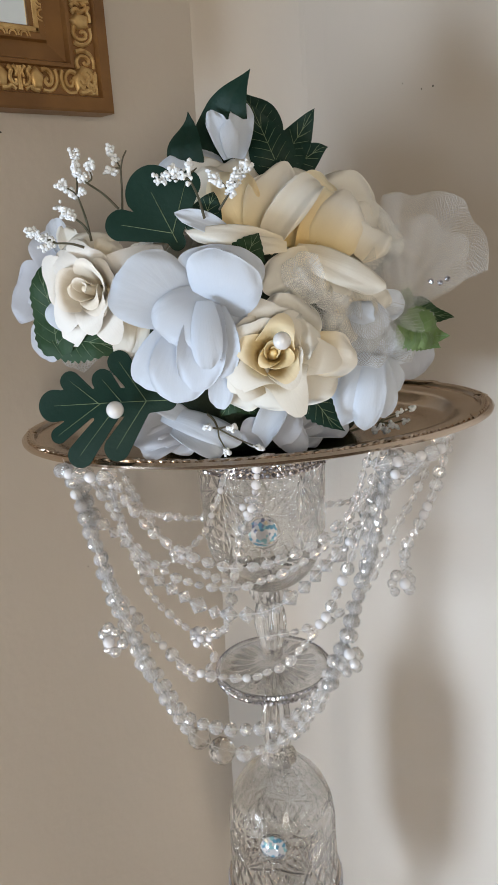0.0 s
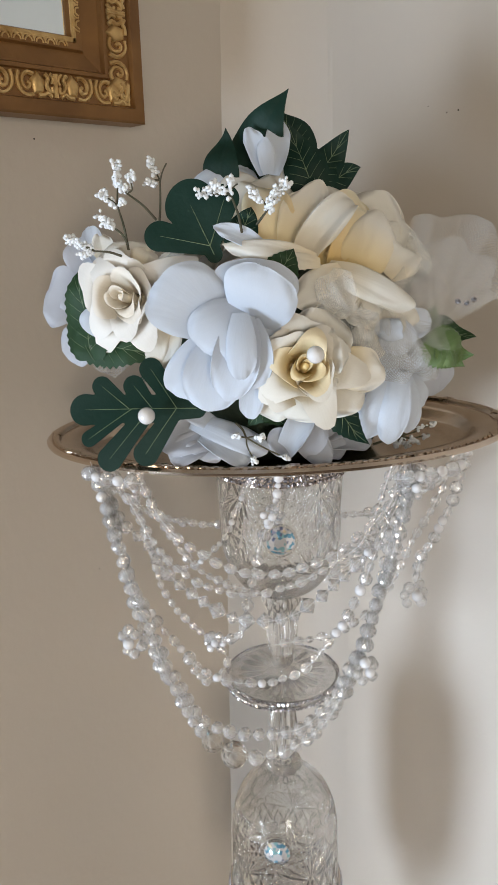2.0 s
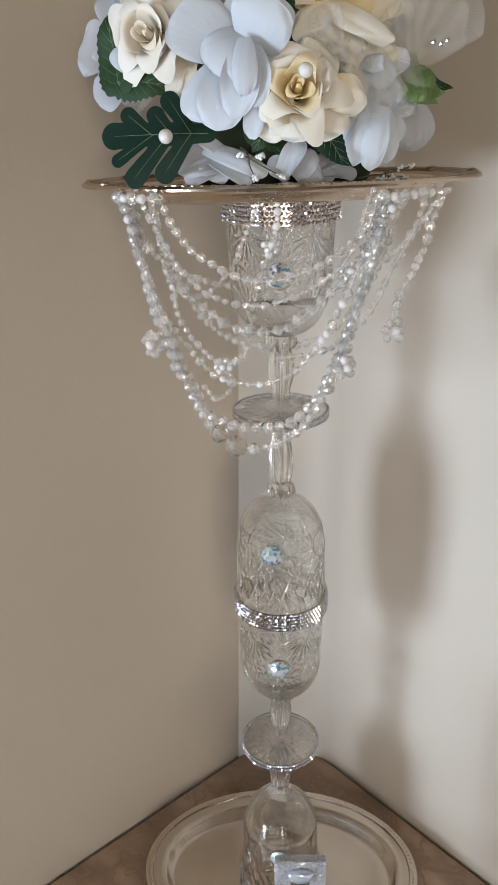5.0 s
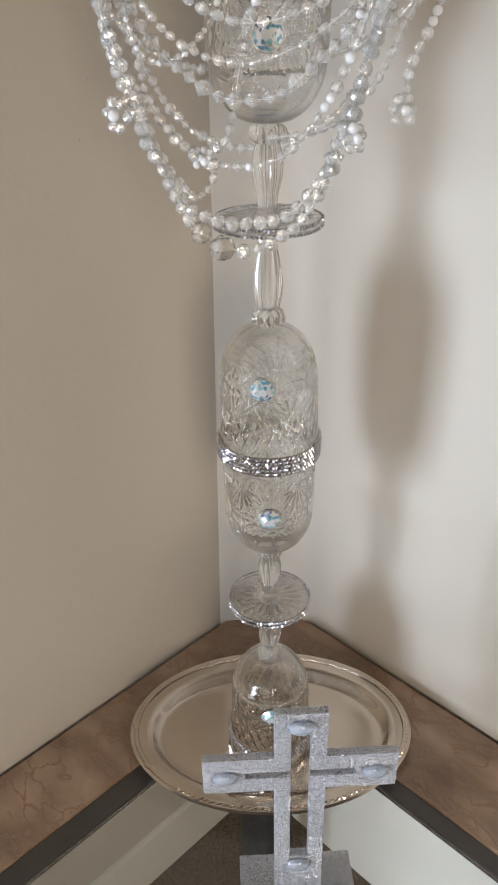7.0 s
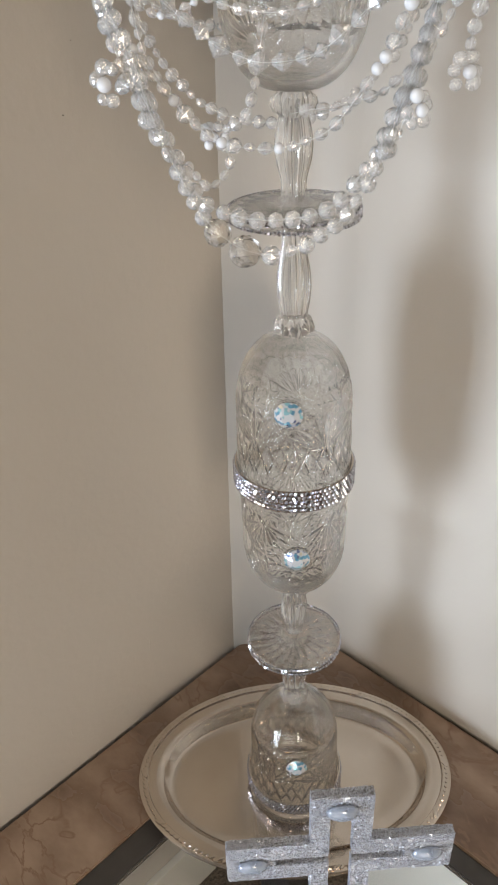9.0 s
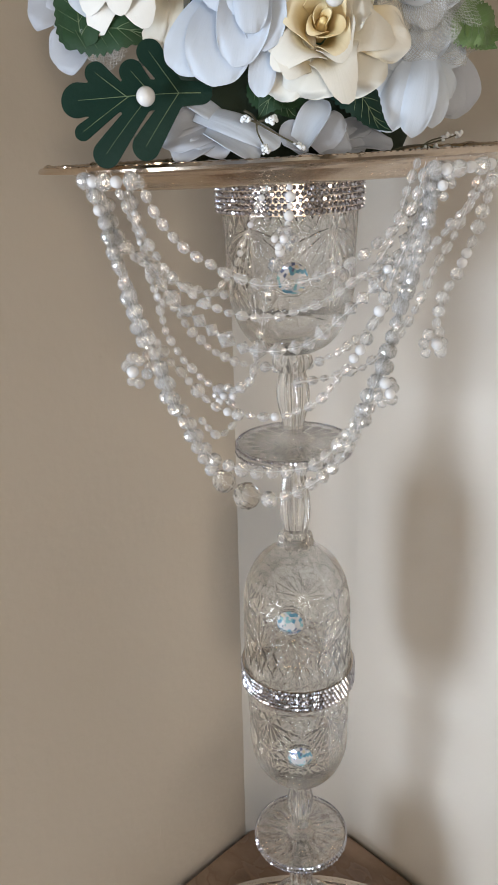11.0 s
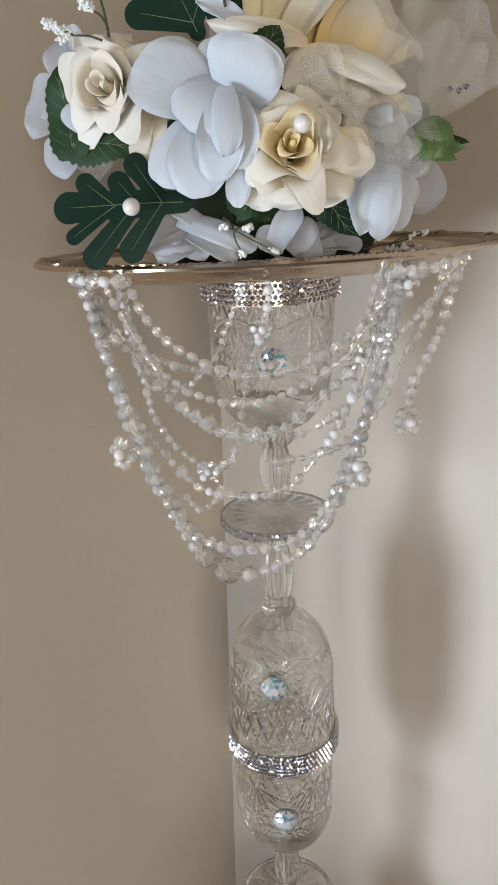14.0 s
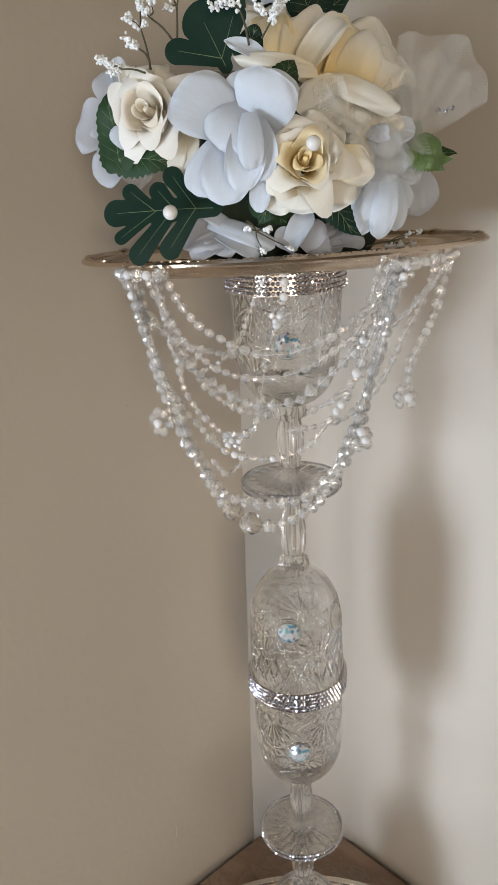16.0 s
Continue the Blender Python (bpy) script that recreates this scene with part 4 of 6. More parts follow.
garland("upper swag of small iridescent oblong beads across the front", [(-0.085, 0.095, 1.117), (-0.070, 0.104, 1.089), (-0.052, 0.110, 1.073), (-0.027, 0.114, 1.060), (-0.010, 0.114, 1.057), (0.010, 0.114, 1.060), (0.033, 0.110, 1.069), (0.050, 0.104, 1.080), (0.064, 0.098, 1.094), (0.070, 0.096, 1.116)], "o", 1)
garland("longest swag of clear beads with two large faceted balls", [(-0.113, 0.085, 1.117), (-0.108, 0.088, 1.102), (-0.098, 0.097, 1.070), (-0.087, 0.105, 1.038), (-0.078, 0.108, 1.017), (-0.071, 0.110, 0.992), (-0.056, 0.108, 0.957), (-0.045, 0.105, 0.940), (-0.030, 0.104, 0.929), (-0.012, 0.104, 0.927), (0.010, 0.105, 0.937), (0.026, 0.108, 0.955), (0.037, 0.111, 0.979), (0.049, 0.110, 1.014), (0.058, 0.105, 1.040), (0.067, 0.100, 1.065), (0.078, 0.094, 1.116)], "frrof", 2, ((0.0, 0.06, "PrP"), (0.405, 0.455, "GH"), (0.456, 0.50, "F"), (0.82, 0.98, "RrRR")))
garland("swag of diamond-shaped crystal beads", [(-0.110, 0.080, 1.112), (-0.098, 0.085, 1.081), (-0.081, 0.088, 1.066), (-0.069, 0.090, 1.047), (-0.052, 0.091, 1.031), (-0.033, 0.091, 1.019), (-0.016, 0.091, 1.015), (0.005, 0.091, 1.018), (0.020, 0.091, 1.028), (0.034, 0.089, 1.040), (0.048, 0.087, 1.053), (0.062, 0.084, 1.072), (0.076, 0.086, 1.112)], "bbbB", 3, ((0.0, 0.15, "rf"), (0.45, 0.52, "B")))
garland("swag of pearls and small iridescent beads", [(-0.107, 0.082, 1.110), (-0.098, 0.086, 1.065), (-0.089, 0.090, 1.037), (-0.078, 0.095, 1.020), (-0.061, 0.100, 0.999), (-0.045, 0.101, 0.984), (-0.027, 0.102, 0.979), (-0.010, 0.102, 0.979), (0.011, 0.102, 0.986), (0.027, 0.101, 1.004), (0.038, 0.099, 1.018), (0.048, 0.096, 1.038), (0.061, 0.090, 1.070), (0.079, 0.090, 1.112)], "ossopsso", 4, ((0.25, 0.5, "prso"), (0.68, 0.78, "Pfo")))
garland("lower swag of round clear beads", [(-0.104, 0.083, 1.105), (-0.094, 0.092, 1.048), (-0.082, 0.100, 1.018), (-0.067, 0.103, 0.986), (-0.053, 0.106, 0.958), (-0.036, 0.106, 0.948), (-0.015, 0.106, 0.945), (0.010, 0.106, 0.949), (0.026, 0.107, 0.965), (0.037, 0.109, 0.985), (0.053, 0.105, 1.023), (0.067, 0.094, 1.077), (0.082, 0.091, 1.114)], "rfroo", 5, ((0.36, 0.58, "ffrf"),))
garland("short strand hanging at the side of the tray", [(0.120, 0.052, 1.117), (0.113, 0.045, 1.080), (0.104, 0.038, 1.050), (0.096, 0.032, 1.031), (0.094, 0.026, 1.010)], "oroff", 6, ((0.45, 0.6, "PP"),))
garland("strand of small beads hanging at the side of the tray", [(0.111, 0.062, 1.117), (0.098, 0.058, 1.079), (0.085, 0.058, 1.055), (0.070, 0.062, 1.024), (0.040, 0.072, 0.998), (-0.005, 0.076, 0.990)], "oos", 7)
garland("pearl drop hanging in front of the upper goblet", [(-0.001, 0.062, 1.108), (-0.001, 0.062, 1.089), (-0.005, 0.062, 1.075), (-0.011, 0.062, 1.060), (-0.017, 0.062, 1.038), (-0.021, 0.062, 1.016), (-0.027, 0.060, 0.990), (-0.040, 0.050, 0.978)], "orso", 8, ((0.0, 0.25, "qP"), (0.25, 0.36, "PR")))
garland("thin looping strand behind the front swags", [(-0.013, 0.055, 1.108), (-0.027, 0.055, 1.078), (-0.037, 0.055, 1.056), (-0.055, 0.055, 1.038), (-0.073, 0.055, 1.035), (-0.086, 0.060, 1.053), (-0.094, 0.066, 1.112)], "sqs", 9)
garland("thin strand of pink-tinged beads behind the front swags", [(-0.093, 0.066, 1.112), (-0.088, 0.055, 1.061), (-0.084, 0.050, 1.038), (-0.080, 0.048, 1.017), (-0.065, 0.047, 0.992), (-0.046, 0.046, 0.975), (-0.038, 0.050, 0.962), (-0.050, 0.056, 0.950), (-0.062, 0.064, 0.965)], "sos", 10)
garland("swag of small beads round the back of the tray", [(-0.128, 0.040, 1.113), (-0.105, 0.000, 1.060), (-0.070, -0.040, 1.030), (-0.020, -0.065, 1.020), (0.040, -0.055, 1.028), (0.090, -0.010, 1.055), (0.128, 0.036, 1.113)], "oosr", 11)
garland("longer swag of clear beads round the back of the tray", [(-0.120, -0.045, 1.113), (-0.100, -0.050, 1.040), (-0.065, -0.050, 0.985), (-0.020, -0.055, 0.965), (0.035, -0.052, 0.975), (0.075, -0.045, 1.020), (0.110, -0.050, 1.113)], "rsof", 12)
garland("row of white beads along the rim of the tray", [(-0.118, 0.088, 1.1130), (-0.105, 0.098, 1.1120), (-0.092, 0.105, 1.1125), (-0.078, 0.110, 1.1120)], "RPRP", 13)
garland("row of white beads along the rim of the tray", [(0.066, 0.109, 1.1120), (0.080, 0.103, 1.1125), (0.094, 0.096, 1.1125), (0.108, 0.086, 1.1130)], "RPRP", 14)

garland("double strand of clear beads falling at the side", [(-0.112, 0.088, 1.119), (-0.103, 0.092, 1.085), (-0.094, 0.098, 1.050), (-0.086, 0.102, 1.020), (-0.077, 0.106, 0.998), (-0.066, 0.107, 0.976)], "rosfo", 15)
garland("double strand of clear beads falling at the side", [(0.075, 0.098, 1.118), (0.071, 0.099, 1.085), (0.062, 0.103, 1.050), (0.053, 0.107, 1.018), (0.045, 0.110, 0.990), (0.036, 0.110, 0.972)], "osrfo", 16)
garland("short loop of small beads under the tray rim", [(-0.098, 0.094, 1.117), (-0.085, 0.098, 1.090), (-0.070, 0.100, 1.064), (-0.050, 0.100, 1.046), (-0.030, 0.098, 1.038), (-0.010, 0.094, 1.036), (0.012, 0.092, 1.042), (0.034, 0.090, 1.054), (0.052, 0.090, 1.072), (0.066, 0.092, 1.117)], "sso", 17)

bead_flower(at(-0.091, 0.106, 1.010), way(-0.5, 0.8, 0.0), 1, 0.0070)
bead_flower(at(0.050, 0.116, 0.996), way(0.5, 0.8, 0.0), 2)
bead_flower(at(-0.046, 0.046, 0.975), way(-0.1, 1, 0.1), 3, 0.0052)
bead_flower(at(0.093, 0.027, 1.001), way(0.4, 0.8, 0.0), 4, 0.0078, False)
bead_flower(at(-0.005, 0.068, 1.076), way(0.0, 1, 0.0), 5, 0.0052)
bead_flower(at(0.078, 0.098, 1.104), way(0.2, 1, 0.0), 6, 0.0058)
bead_flower(at(0.052, 0.088, 1.060), way(0.2, 1, 0.0), 7, 0.0050)


# ---------------------------------------------------------------- flowers
def cup_petal(az, half, rim, high, foot, curl, seed, point=0.3, ruffle=0.3, deep=1.0, nu=18, nv=14):
    """A petal wrapped round the flower's axis like part of a cup, its edge rolled outwards."""
    rng = random.Random(seed)
    ph = rng.uniform(0, 6)
    bm = bmesh.new()
    uvs = bm.loops.layers.uv.new("UVMap")
    grid, tags = [], {}
    for j in range(nv + 1):
        v = j / nv
        row = []
        for i in range(nu + 1):
            u = -1 + 2 * i / nu
            top = 1 - 0.30 * abs(u) ** 2.6 - point * 0.14 * abs(u) + 0.04 * ruffle * math.sin(5 * u + ph)
            w = v * top
            th = az + half * u * (0.55 + 0.45 * min(1.0, w * 1.8))
            rr = foot + (rim - foot) * w ** 0.75
            hh = high * math.sin(min(1.0, w) * math.pi / 2 * 0.98) if high > rim * 0.6 else high * w
            q = max(0.0, (w - 0.68) / 0.32)
            side = max(0.0, abs(u) - 0.55) / 0.45
            roll = curl * (q * q * (1 + 0.5 * math.sin(3 * u + ph)) + 0.55 * side * side * w)
            rr += roll + ruffle * 0.05 * rim * v * math.sin(4 * u + ph)
            hh -= roll * 0.75 * q
            vert = bm.verts.new((rr * math.cos(th), rr * math.sin(th), hh))
            tags[vert] = (0.5 + 0.5 * u, w * deep)
            row.append(vert)
        grid.append(row)
    for p, q in zip(grid, grid[1:]):
        for i in range(nu):
            f = bm.faces.new((p[i], p[i + 1], q[i + 1], q[i]))
            for loop in f.loops:
                loop[uvs].uv = tags[loop.vert]
    thicken(bm, 0.00035)
    return bm


def rose(label, place, axis, up, size, seed, mat=None, spread=1.0, whorls=4):
    """A silk rose: a rolled heart inside cups that open wider outwards."""
    rng = random.Random(seed)
    s, o = size, spread
    rs = thing("silk_rose", label, "rose", facing(place - Vector(axis).normalized() * s * 0.45, axis, up), "silk roses")
    mat = mat or CREAM_PETAL
    for step in range(4):
        part("petal", cup_petal(radians(95 * step + 20), radians(96 - 6 * step), (0.11 + 0.065 * step) * s, (0.94 - 0.03 * step) * s, 0.04 * s, 0.015 * s * (1 + step), rng.randrange(9999), 0.9, 0.6, 0.30), mat, rs, "yellow inner petal wrapped round the bud")
    bud = lathe([(0.0, 0.0), (0.09 * s, 0.10 * s), (0.10 * s, 0.50 * s), (0.06 * s, 0.76 * s), (0.0, 0.84 * s)], 16)
    layer = bud.loops.layers.uv.new("UVMap")
    for face in bud.faces:
        for loop in face.loops:
            loop[layer].uv = (0.5, 0.12)
    part("bud", bud, mat, rs, "tight yellow bud")
    for count, half, rim, high, curl, point in ((3, 66, 0.46, 0.86, 0.09, 0.8), (4, 56, 0.62 * o, 0.80, 0.17, 0.8), (5, 46, 0.86 * o, 0.62, 0.26, 0.9), (5, 42, 1.08 * o, 0.34, 0.20, 0.8))[:whorls]:
        first = rng.uniform(0, 360)
        for i in range(count):
            part("petal", cup_petal(radians(first + 360 * i / count + rng.uniform(-10, 10)), radians(half * rng.uniform(0.9, 1.12)), rim * s * rng.uniform(0.92, 1.10), high * s * rng.uniform(0.9, 1.08),
                                    0.10 * s, curl * s * rng.uniform(0.6, 1.4), rng.randrange(9999), point, 0.9, 0.45 if count == 3 else 1.0), mat, rs)
    part("calyx", lathe([(0.0, -0.010), (0.004, -0.010), (0.007, -0.003), (0.006, 0.001), (0.0, 0.001)], 12), LEAF_MID, rs, "green calyx")
    return rs


def sheet_petal(base, tip, width, arch, cup, curl, ruffle, seed, out, lip=0.6, nu=26, nv=26):
    """A broad rounded petal from base to tip. arch: bow towards out; cup: sides raised towards out (negative: bent back); curl: tip rolled back."""
    rng = random.Random(seed)
    ph, ph2, lean = rng.uniform(0, 6), rng.uniform(0, 6), rng.uniform(-0.12, 0.12)
    along = tip - base
    length = along.length
    yy = along / length
    xx = yy.cross(out).normalized()
    zz = xx.cross(yy).normalized()
    bm = bmesh.new()
    uvs = bm.loops.layers.uv.new("UVMap")
    grid, tags = [], {}
    for j in range(nv + 1):
        v = 1 - (1 - j / nv) ** 1.7
        if v < 0.58:
            w = 0.50 + 0.50 * math.sin(math.pi / 2 * (v / 0.58)) ** 0.9
        else:
            w = max(0.003, 1 - ((v - 0.58) / 0.4205) ** 2.4) ** 0.5
        w *= width / 2
        row = []
        for i in range(nu + 1):
            u = -1 + 2 * i / nu
            s = w * u / (width / 2)
            fan = math.atan2(s, v + 0.25)
            rad = min(1.0, math.hypot(s, (v - 0.5) / 0.5)) if v > 0.5 else min(1.0, abs(s) * 1.02)
            rim = max(0.0, (v - 0.6) / 0.4)
            edge = rad ** 4
            notch = 1 - (0.035 * lip if lip > 1 else 0.025) * edge * (0.5 + 0.5 * math.sin(4.2 * fan + ph2)) - 0.005 * edge * math.sin(13 * fan + ph)
            x = (w * u + lean * width * v * v) * notch
            y = length * v * notch
            z = 0.55 * arch * length * math.sin(math.pi * min(1.0, v * 1.05)) + 0.8 * (cup + 0.12) * width / 2 * s * s * (1 - 0.4 * rim)
            z -= curl * 0.13 * length * rim ** 2.2 * (1 + 0.3 * math.sin(2.5 * s + ph))
            z += ruffle * width * (0.12 * edge * math.sin(4.6 * fan + ph) + 0.045 * edge * math.sin(11 * fan + ph2) + 0.06 * noise.noise(Vector((1.6 * s + ph, 2.2 * v, seed))))
            z += width * 0.007 * edge * math.sin(24 * fan + ph) * (0.5 + 0.5 * math.sin(5 * fan + ph2))
            if lip > 1:
                z += 0.05 * width * v * (abs(math.sin(2.6 * fan + ph)) - 0.6)
            z -= lip * width * max(0.0, rad - 0.76) ** 2 * (1.0 + 0.8 * math.sin(6 * fan + ph2))
            vert = bm.verts.new(base + xx * x + yy * y + zz * z)
            tags[vert] = (0.5 + 0.42 * fan, v)
            row.append(vert)
        grid.append(row)
    for a, b in zip(grid, grid[1:]):
        for i in range(nu):
            f = bm.faces.new((a[i], a[i + 1], b[i + 1], b[i]))
            for loop in f.loops:
                loop[uvs].uv = tags[loop.vert]
    thicken(bm, 0.00045)
    return bm


def sheet_flower(name, label, category, group, centre, petals, out=(0.0, 1.0, 0.30)):
    """A loose silk flower. petals: base and tip by the stand, width, arch, cup, curl, ruffle, material."""
    here = at(*centre)
    fl = thing(name, label, category, Matrix.Translation(here), group)
    for n, (base, tip, width, arch, cup, curl, ruffle, mat) in enumerate(petals):
        part("petal", sheet_petal(at(*base) - here, at(*tip) - here, width * 1.14, arch, cup, curl, ruffle, n * 31 + len(label), way(*out), 2.2 if mat in (CREAM_PETAL, IVORY_PETAL, FOLD_PETAL) else 0.6), mat, fl)
    return fl


sheet_flower("silk_blossom", "large white silk blossom with wide rounded petals", "flower", "white silk blossoms", (-0.022, 0.108, 1.2), [
    ((-0.031, 0.11, 1.201), (-0.061, 0.112, 1.228), 0.0376, 0.1, -0.1, 0.15, 0.15, WHITE_PETAL),
    ((-0.016, 0.106, 1.202), (-0.009, 0.106, 1.235), 0.041, 0.08, -0.05, 0.25, 0.15, WHITE_PETAL),
    ((-0.037, 0.106, 1.194), (-0.054, 0.11, 1.16), 0.0230, 0.08, -0.05, 0.15, 0.15, WHITE_PETAL),
    ((-0.033, 0.112, 1.192), (-0.037, 0.118, 1.155), 0.0285, 0.1, 0.05, 0.1, 0.2, WHITE_PETAL),
    ((-0.008, 0.11, 1.2), (0.0, 0.114, 1.178), 0.027, 0.1, 0.1, 0.2, 0.15, WHITE_PETAL),
    ((-0.011, 0.112, 1.18), (-0.016, 0.114, 1.149), 0.012, 0.08, 0.2, 0.2, 0.15, WHITE_PETAL),
    ((-0.012, 0.112, 1.201), (-0.003, 0.126, 1.229), 0.0355, 0.18, -0.2, 0.45, 0.12, WHITE_PETAL),
    ((-0.019, 0.114, 1.21), (-0.038, 0.126, 1.189), 0.0310, 0.18, -0.2, 0.3, 0.12, WHITE_PETAL),
    ((-0.018, 0.116, 1.206), (-0.023, 0.126, 1.162), 0.0225, 0.12, 0.35, 0.1, 0.2, WHITE_PETAL),
    ((-0.015, 0.116, 1.204), (-0.012, 0.126, 1.169), 0.0195, 0.14, 0.3, 0.1, 0.2, WHITE_PETAL),
    ((-0.019, 0.122, 1.208), (-0.018, 0.134, 1.175), 0.0145, 0.12, -0.35, 0.1, 0.2, WHITE_PETAL),
])
sheet_flower("silk_petals", "wide cream outer petals of the open rose", "petals", "loose petals", (0.016, 0.106, 1.175), [
    ((0.022, 0.108, 1.18), (0.028, 0.106, 1.207), 0.0303, 0.1, 0.15, -0.3, 0.69, IVORY_PETAL),
    ((0.025, 0.108, 1.179), (0.058, 0.112, 1.17), 0.0226, 0.14, 0.2, 0.5, 0.69, CREAM_PETAL),
    ((0.022, 0.11, 1.173), (0.046, 0.112, 1.155), 0.0301, 0.14, -0.1, 0.3, 0.69, IVORY_PETAL),
    ((0.016, 0.112, 1.17), (0.005, 0.116, 1.148), 0.0284, 0.16, -0.1, 0.3, 0.57, IVORY_PETAL),
    ((0.007, 0.108, 1.173), (-0.009, 0.11, 1.147), 0.0211, 0.1, 0.1, 0.2, 0.57, IVORY_PETAL),
    ((0.025, 0.114, 1.183), (0.035, 0.12, 1.189), 0.0223, 0.2, 0.3, -0.3, 0.69, IVORY_PETAL),
    ((0.005, 0.112, 1.18), (0.001, 0.118, 1.162), 0.0164, 0.2, 0.3, -0.2, 0.69, IVORY_PETAL),
])
sheet_flower("silk_petals", "pale petals opening round the small ivory rose", "petals", "loose petals", (-0.089, 0.074, 1.211), [
    ((-0.09, 0.078, 1.208), (-0.098, 0.084, 1.189), 0.0353, 0.12, -0.1, 0.2, 0.2, WHITE_PETAL),
    ((-0.093, 0.078, 1.21), (-0.109, 0.08, 1.209), 0.0266, 0.12, 0.1, 0.2, 0.2, WHITE_PETAL),
    ((-0.079, 0.078, 1.214), (-0.069, 0.084, 1.203), 0.0235, 0.12, 0.1, 0.3, 0.3, IVORY_PETAL),
    ((-0.09, 0.074, 1.226), (-0.101, 0.076, 1.235), 0.0253, 0.12, 0.1, 0.3, 0.5, IVORY_PETAL),
    ((-0.086, 0.07, 1.228), (-0.09, 0.066, 1.246), 0.0302, 0.1, 0.1, 0.3, 0.4, IVORY_PETAL),
    ((-0.077, 0.072, 1.222), (-0.068, 0.076, 1.237), 0.0224, 0.1, 0.1, 0.3, 0.4, CREAM_PETAL),
    ((-0.068, 0.08, 1.203), (-0.077, 0.088, 1.176), 0.0205, 0.1, 0.15, 0.1, 0.3, IVORY_PETAL),
    ((-0.06, 0.08, 1.203), (-0.068, 0.088, 1.173), 0.019, 0.1, 0.15, 0.1, 0.3, IVORY_PETAL),
])
sheet_flower("silk_rose", "cream silk rose with wide upright petals, yellow inside", "rose", "silk roses", (0.011, 0.060, 1.233), [
    ((0.011, 0.042, 1.2345), (0.010, 0.040, 1.2870), 0.0400, 0.10, 0.40, 0.30, 0.75, IVORY_PETAL),
    ((0.003, 0.056, 1.2335), (-0.012, 0.056, 1.2740), 0.0280, 0.12, 0.50, 0.25, 0.75, FOLD_PETAL),
    ((0.022, 0.054, 1.2320), (0.032, 0.046, 1.2780), 0.0310, 0.10, 0.40, 0.45, 0.80, CREAM_PETAL),
    ((0.010, 0.066, 1.2310), (0.020, 0.058, 1.2780), 0.0240, 0.12, 0.60, 0.30, 0.70, CREAM_PETAL),
    ((0.012, 0.078, 1.2290), (0.043, 0.074, 1.2690), 0.0180, 0.18, 0.60, 0.55, 0.70, IVORY_PETAL),
    ((0.022, 0.090, 1.2330), (-0.028, 0.101, 1.2420), 0.0115, 0.14, -0.30, 0.40, 0.90, IVORY_PETAL),
    ((-0.004, 0.090, 1.2380), (-0.032, 0.100, 1.2520), 0.0090, 0.12, 0.20, 0.30, 0.90, WHITE_PETAL),
    ((0.024, 0.092, 1.2310), (-0.006, 0.100, 1.2340), 0.0100, 0.12, -0.20, 0.50, 0.90, IVORY_PETAL),
], (-0.15, 0.92, 0.40))
sheet_flower("silk_rose", "cream silk rose with deep yellow folds and pale outer petals", "rose", "silk roses", (0.050, 0.065, 1.226), [
    ((0.052, 0.040, 1.2264), (0.062, 0.042, 1.2710), 0.0400, 0.12, 0.30, 0.40, 0.80, IVORY_PETAL),
    ((0.058, 0.046, 1.2230), (0.085, 0.048, 1.2460), 0.0380, 0.14, 0.25, 0.45, 0.80, IVORY_PETAL),
    ((0.054, 0.056, 1.2225), (0.080, 0.062, 1.2220), 0.0270, 0.14, 0.25, 0.40, 0.80, IVORY_PETAL),
    ((0.028, 0.058, 1.2280), (0.050, 0.056, 1.2690), 0.0250, 0.16, 0.55, 0.30, 0.50, FOLD_PETAL),
    ((0.032, 0.070, 1.2270), (0.050, 0.064, 1.2630), 0.0140, 0.22, 0.30, 0.30, 0.45, FOLD_PETAL),
    ((0.044, 0.074, 1.2240), (0.064, 0.070, 1.2560), 0.0300, 0.26, -0.50, 0.35, 0.40, CREAM_PETAL),
    ((0.062, 0.074, 1.2230), (0.077, 0.072, 1.2380), 0.0210, 0.20, 0.10, 0.40, 0.60, IVORY_PETAL),
    ((0.028, 0.086, 1.2285), (0.074, 0.101, 1.2070), 0.0170, 0.12, -0.35, 0.50, 0.45, IVORY_PETAL),
    ((0.036, 0.090, 1.2270), (0.009, 0.101, 1.2115), 0.0170, 0.14, 0.10, 0.40, 0.95, IVORY_PETAL),
], (0.1, 0.92, 0.40))
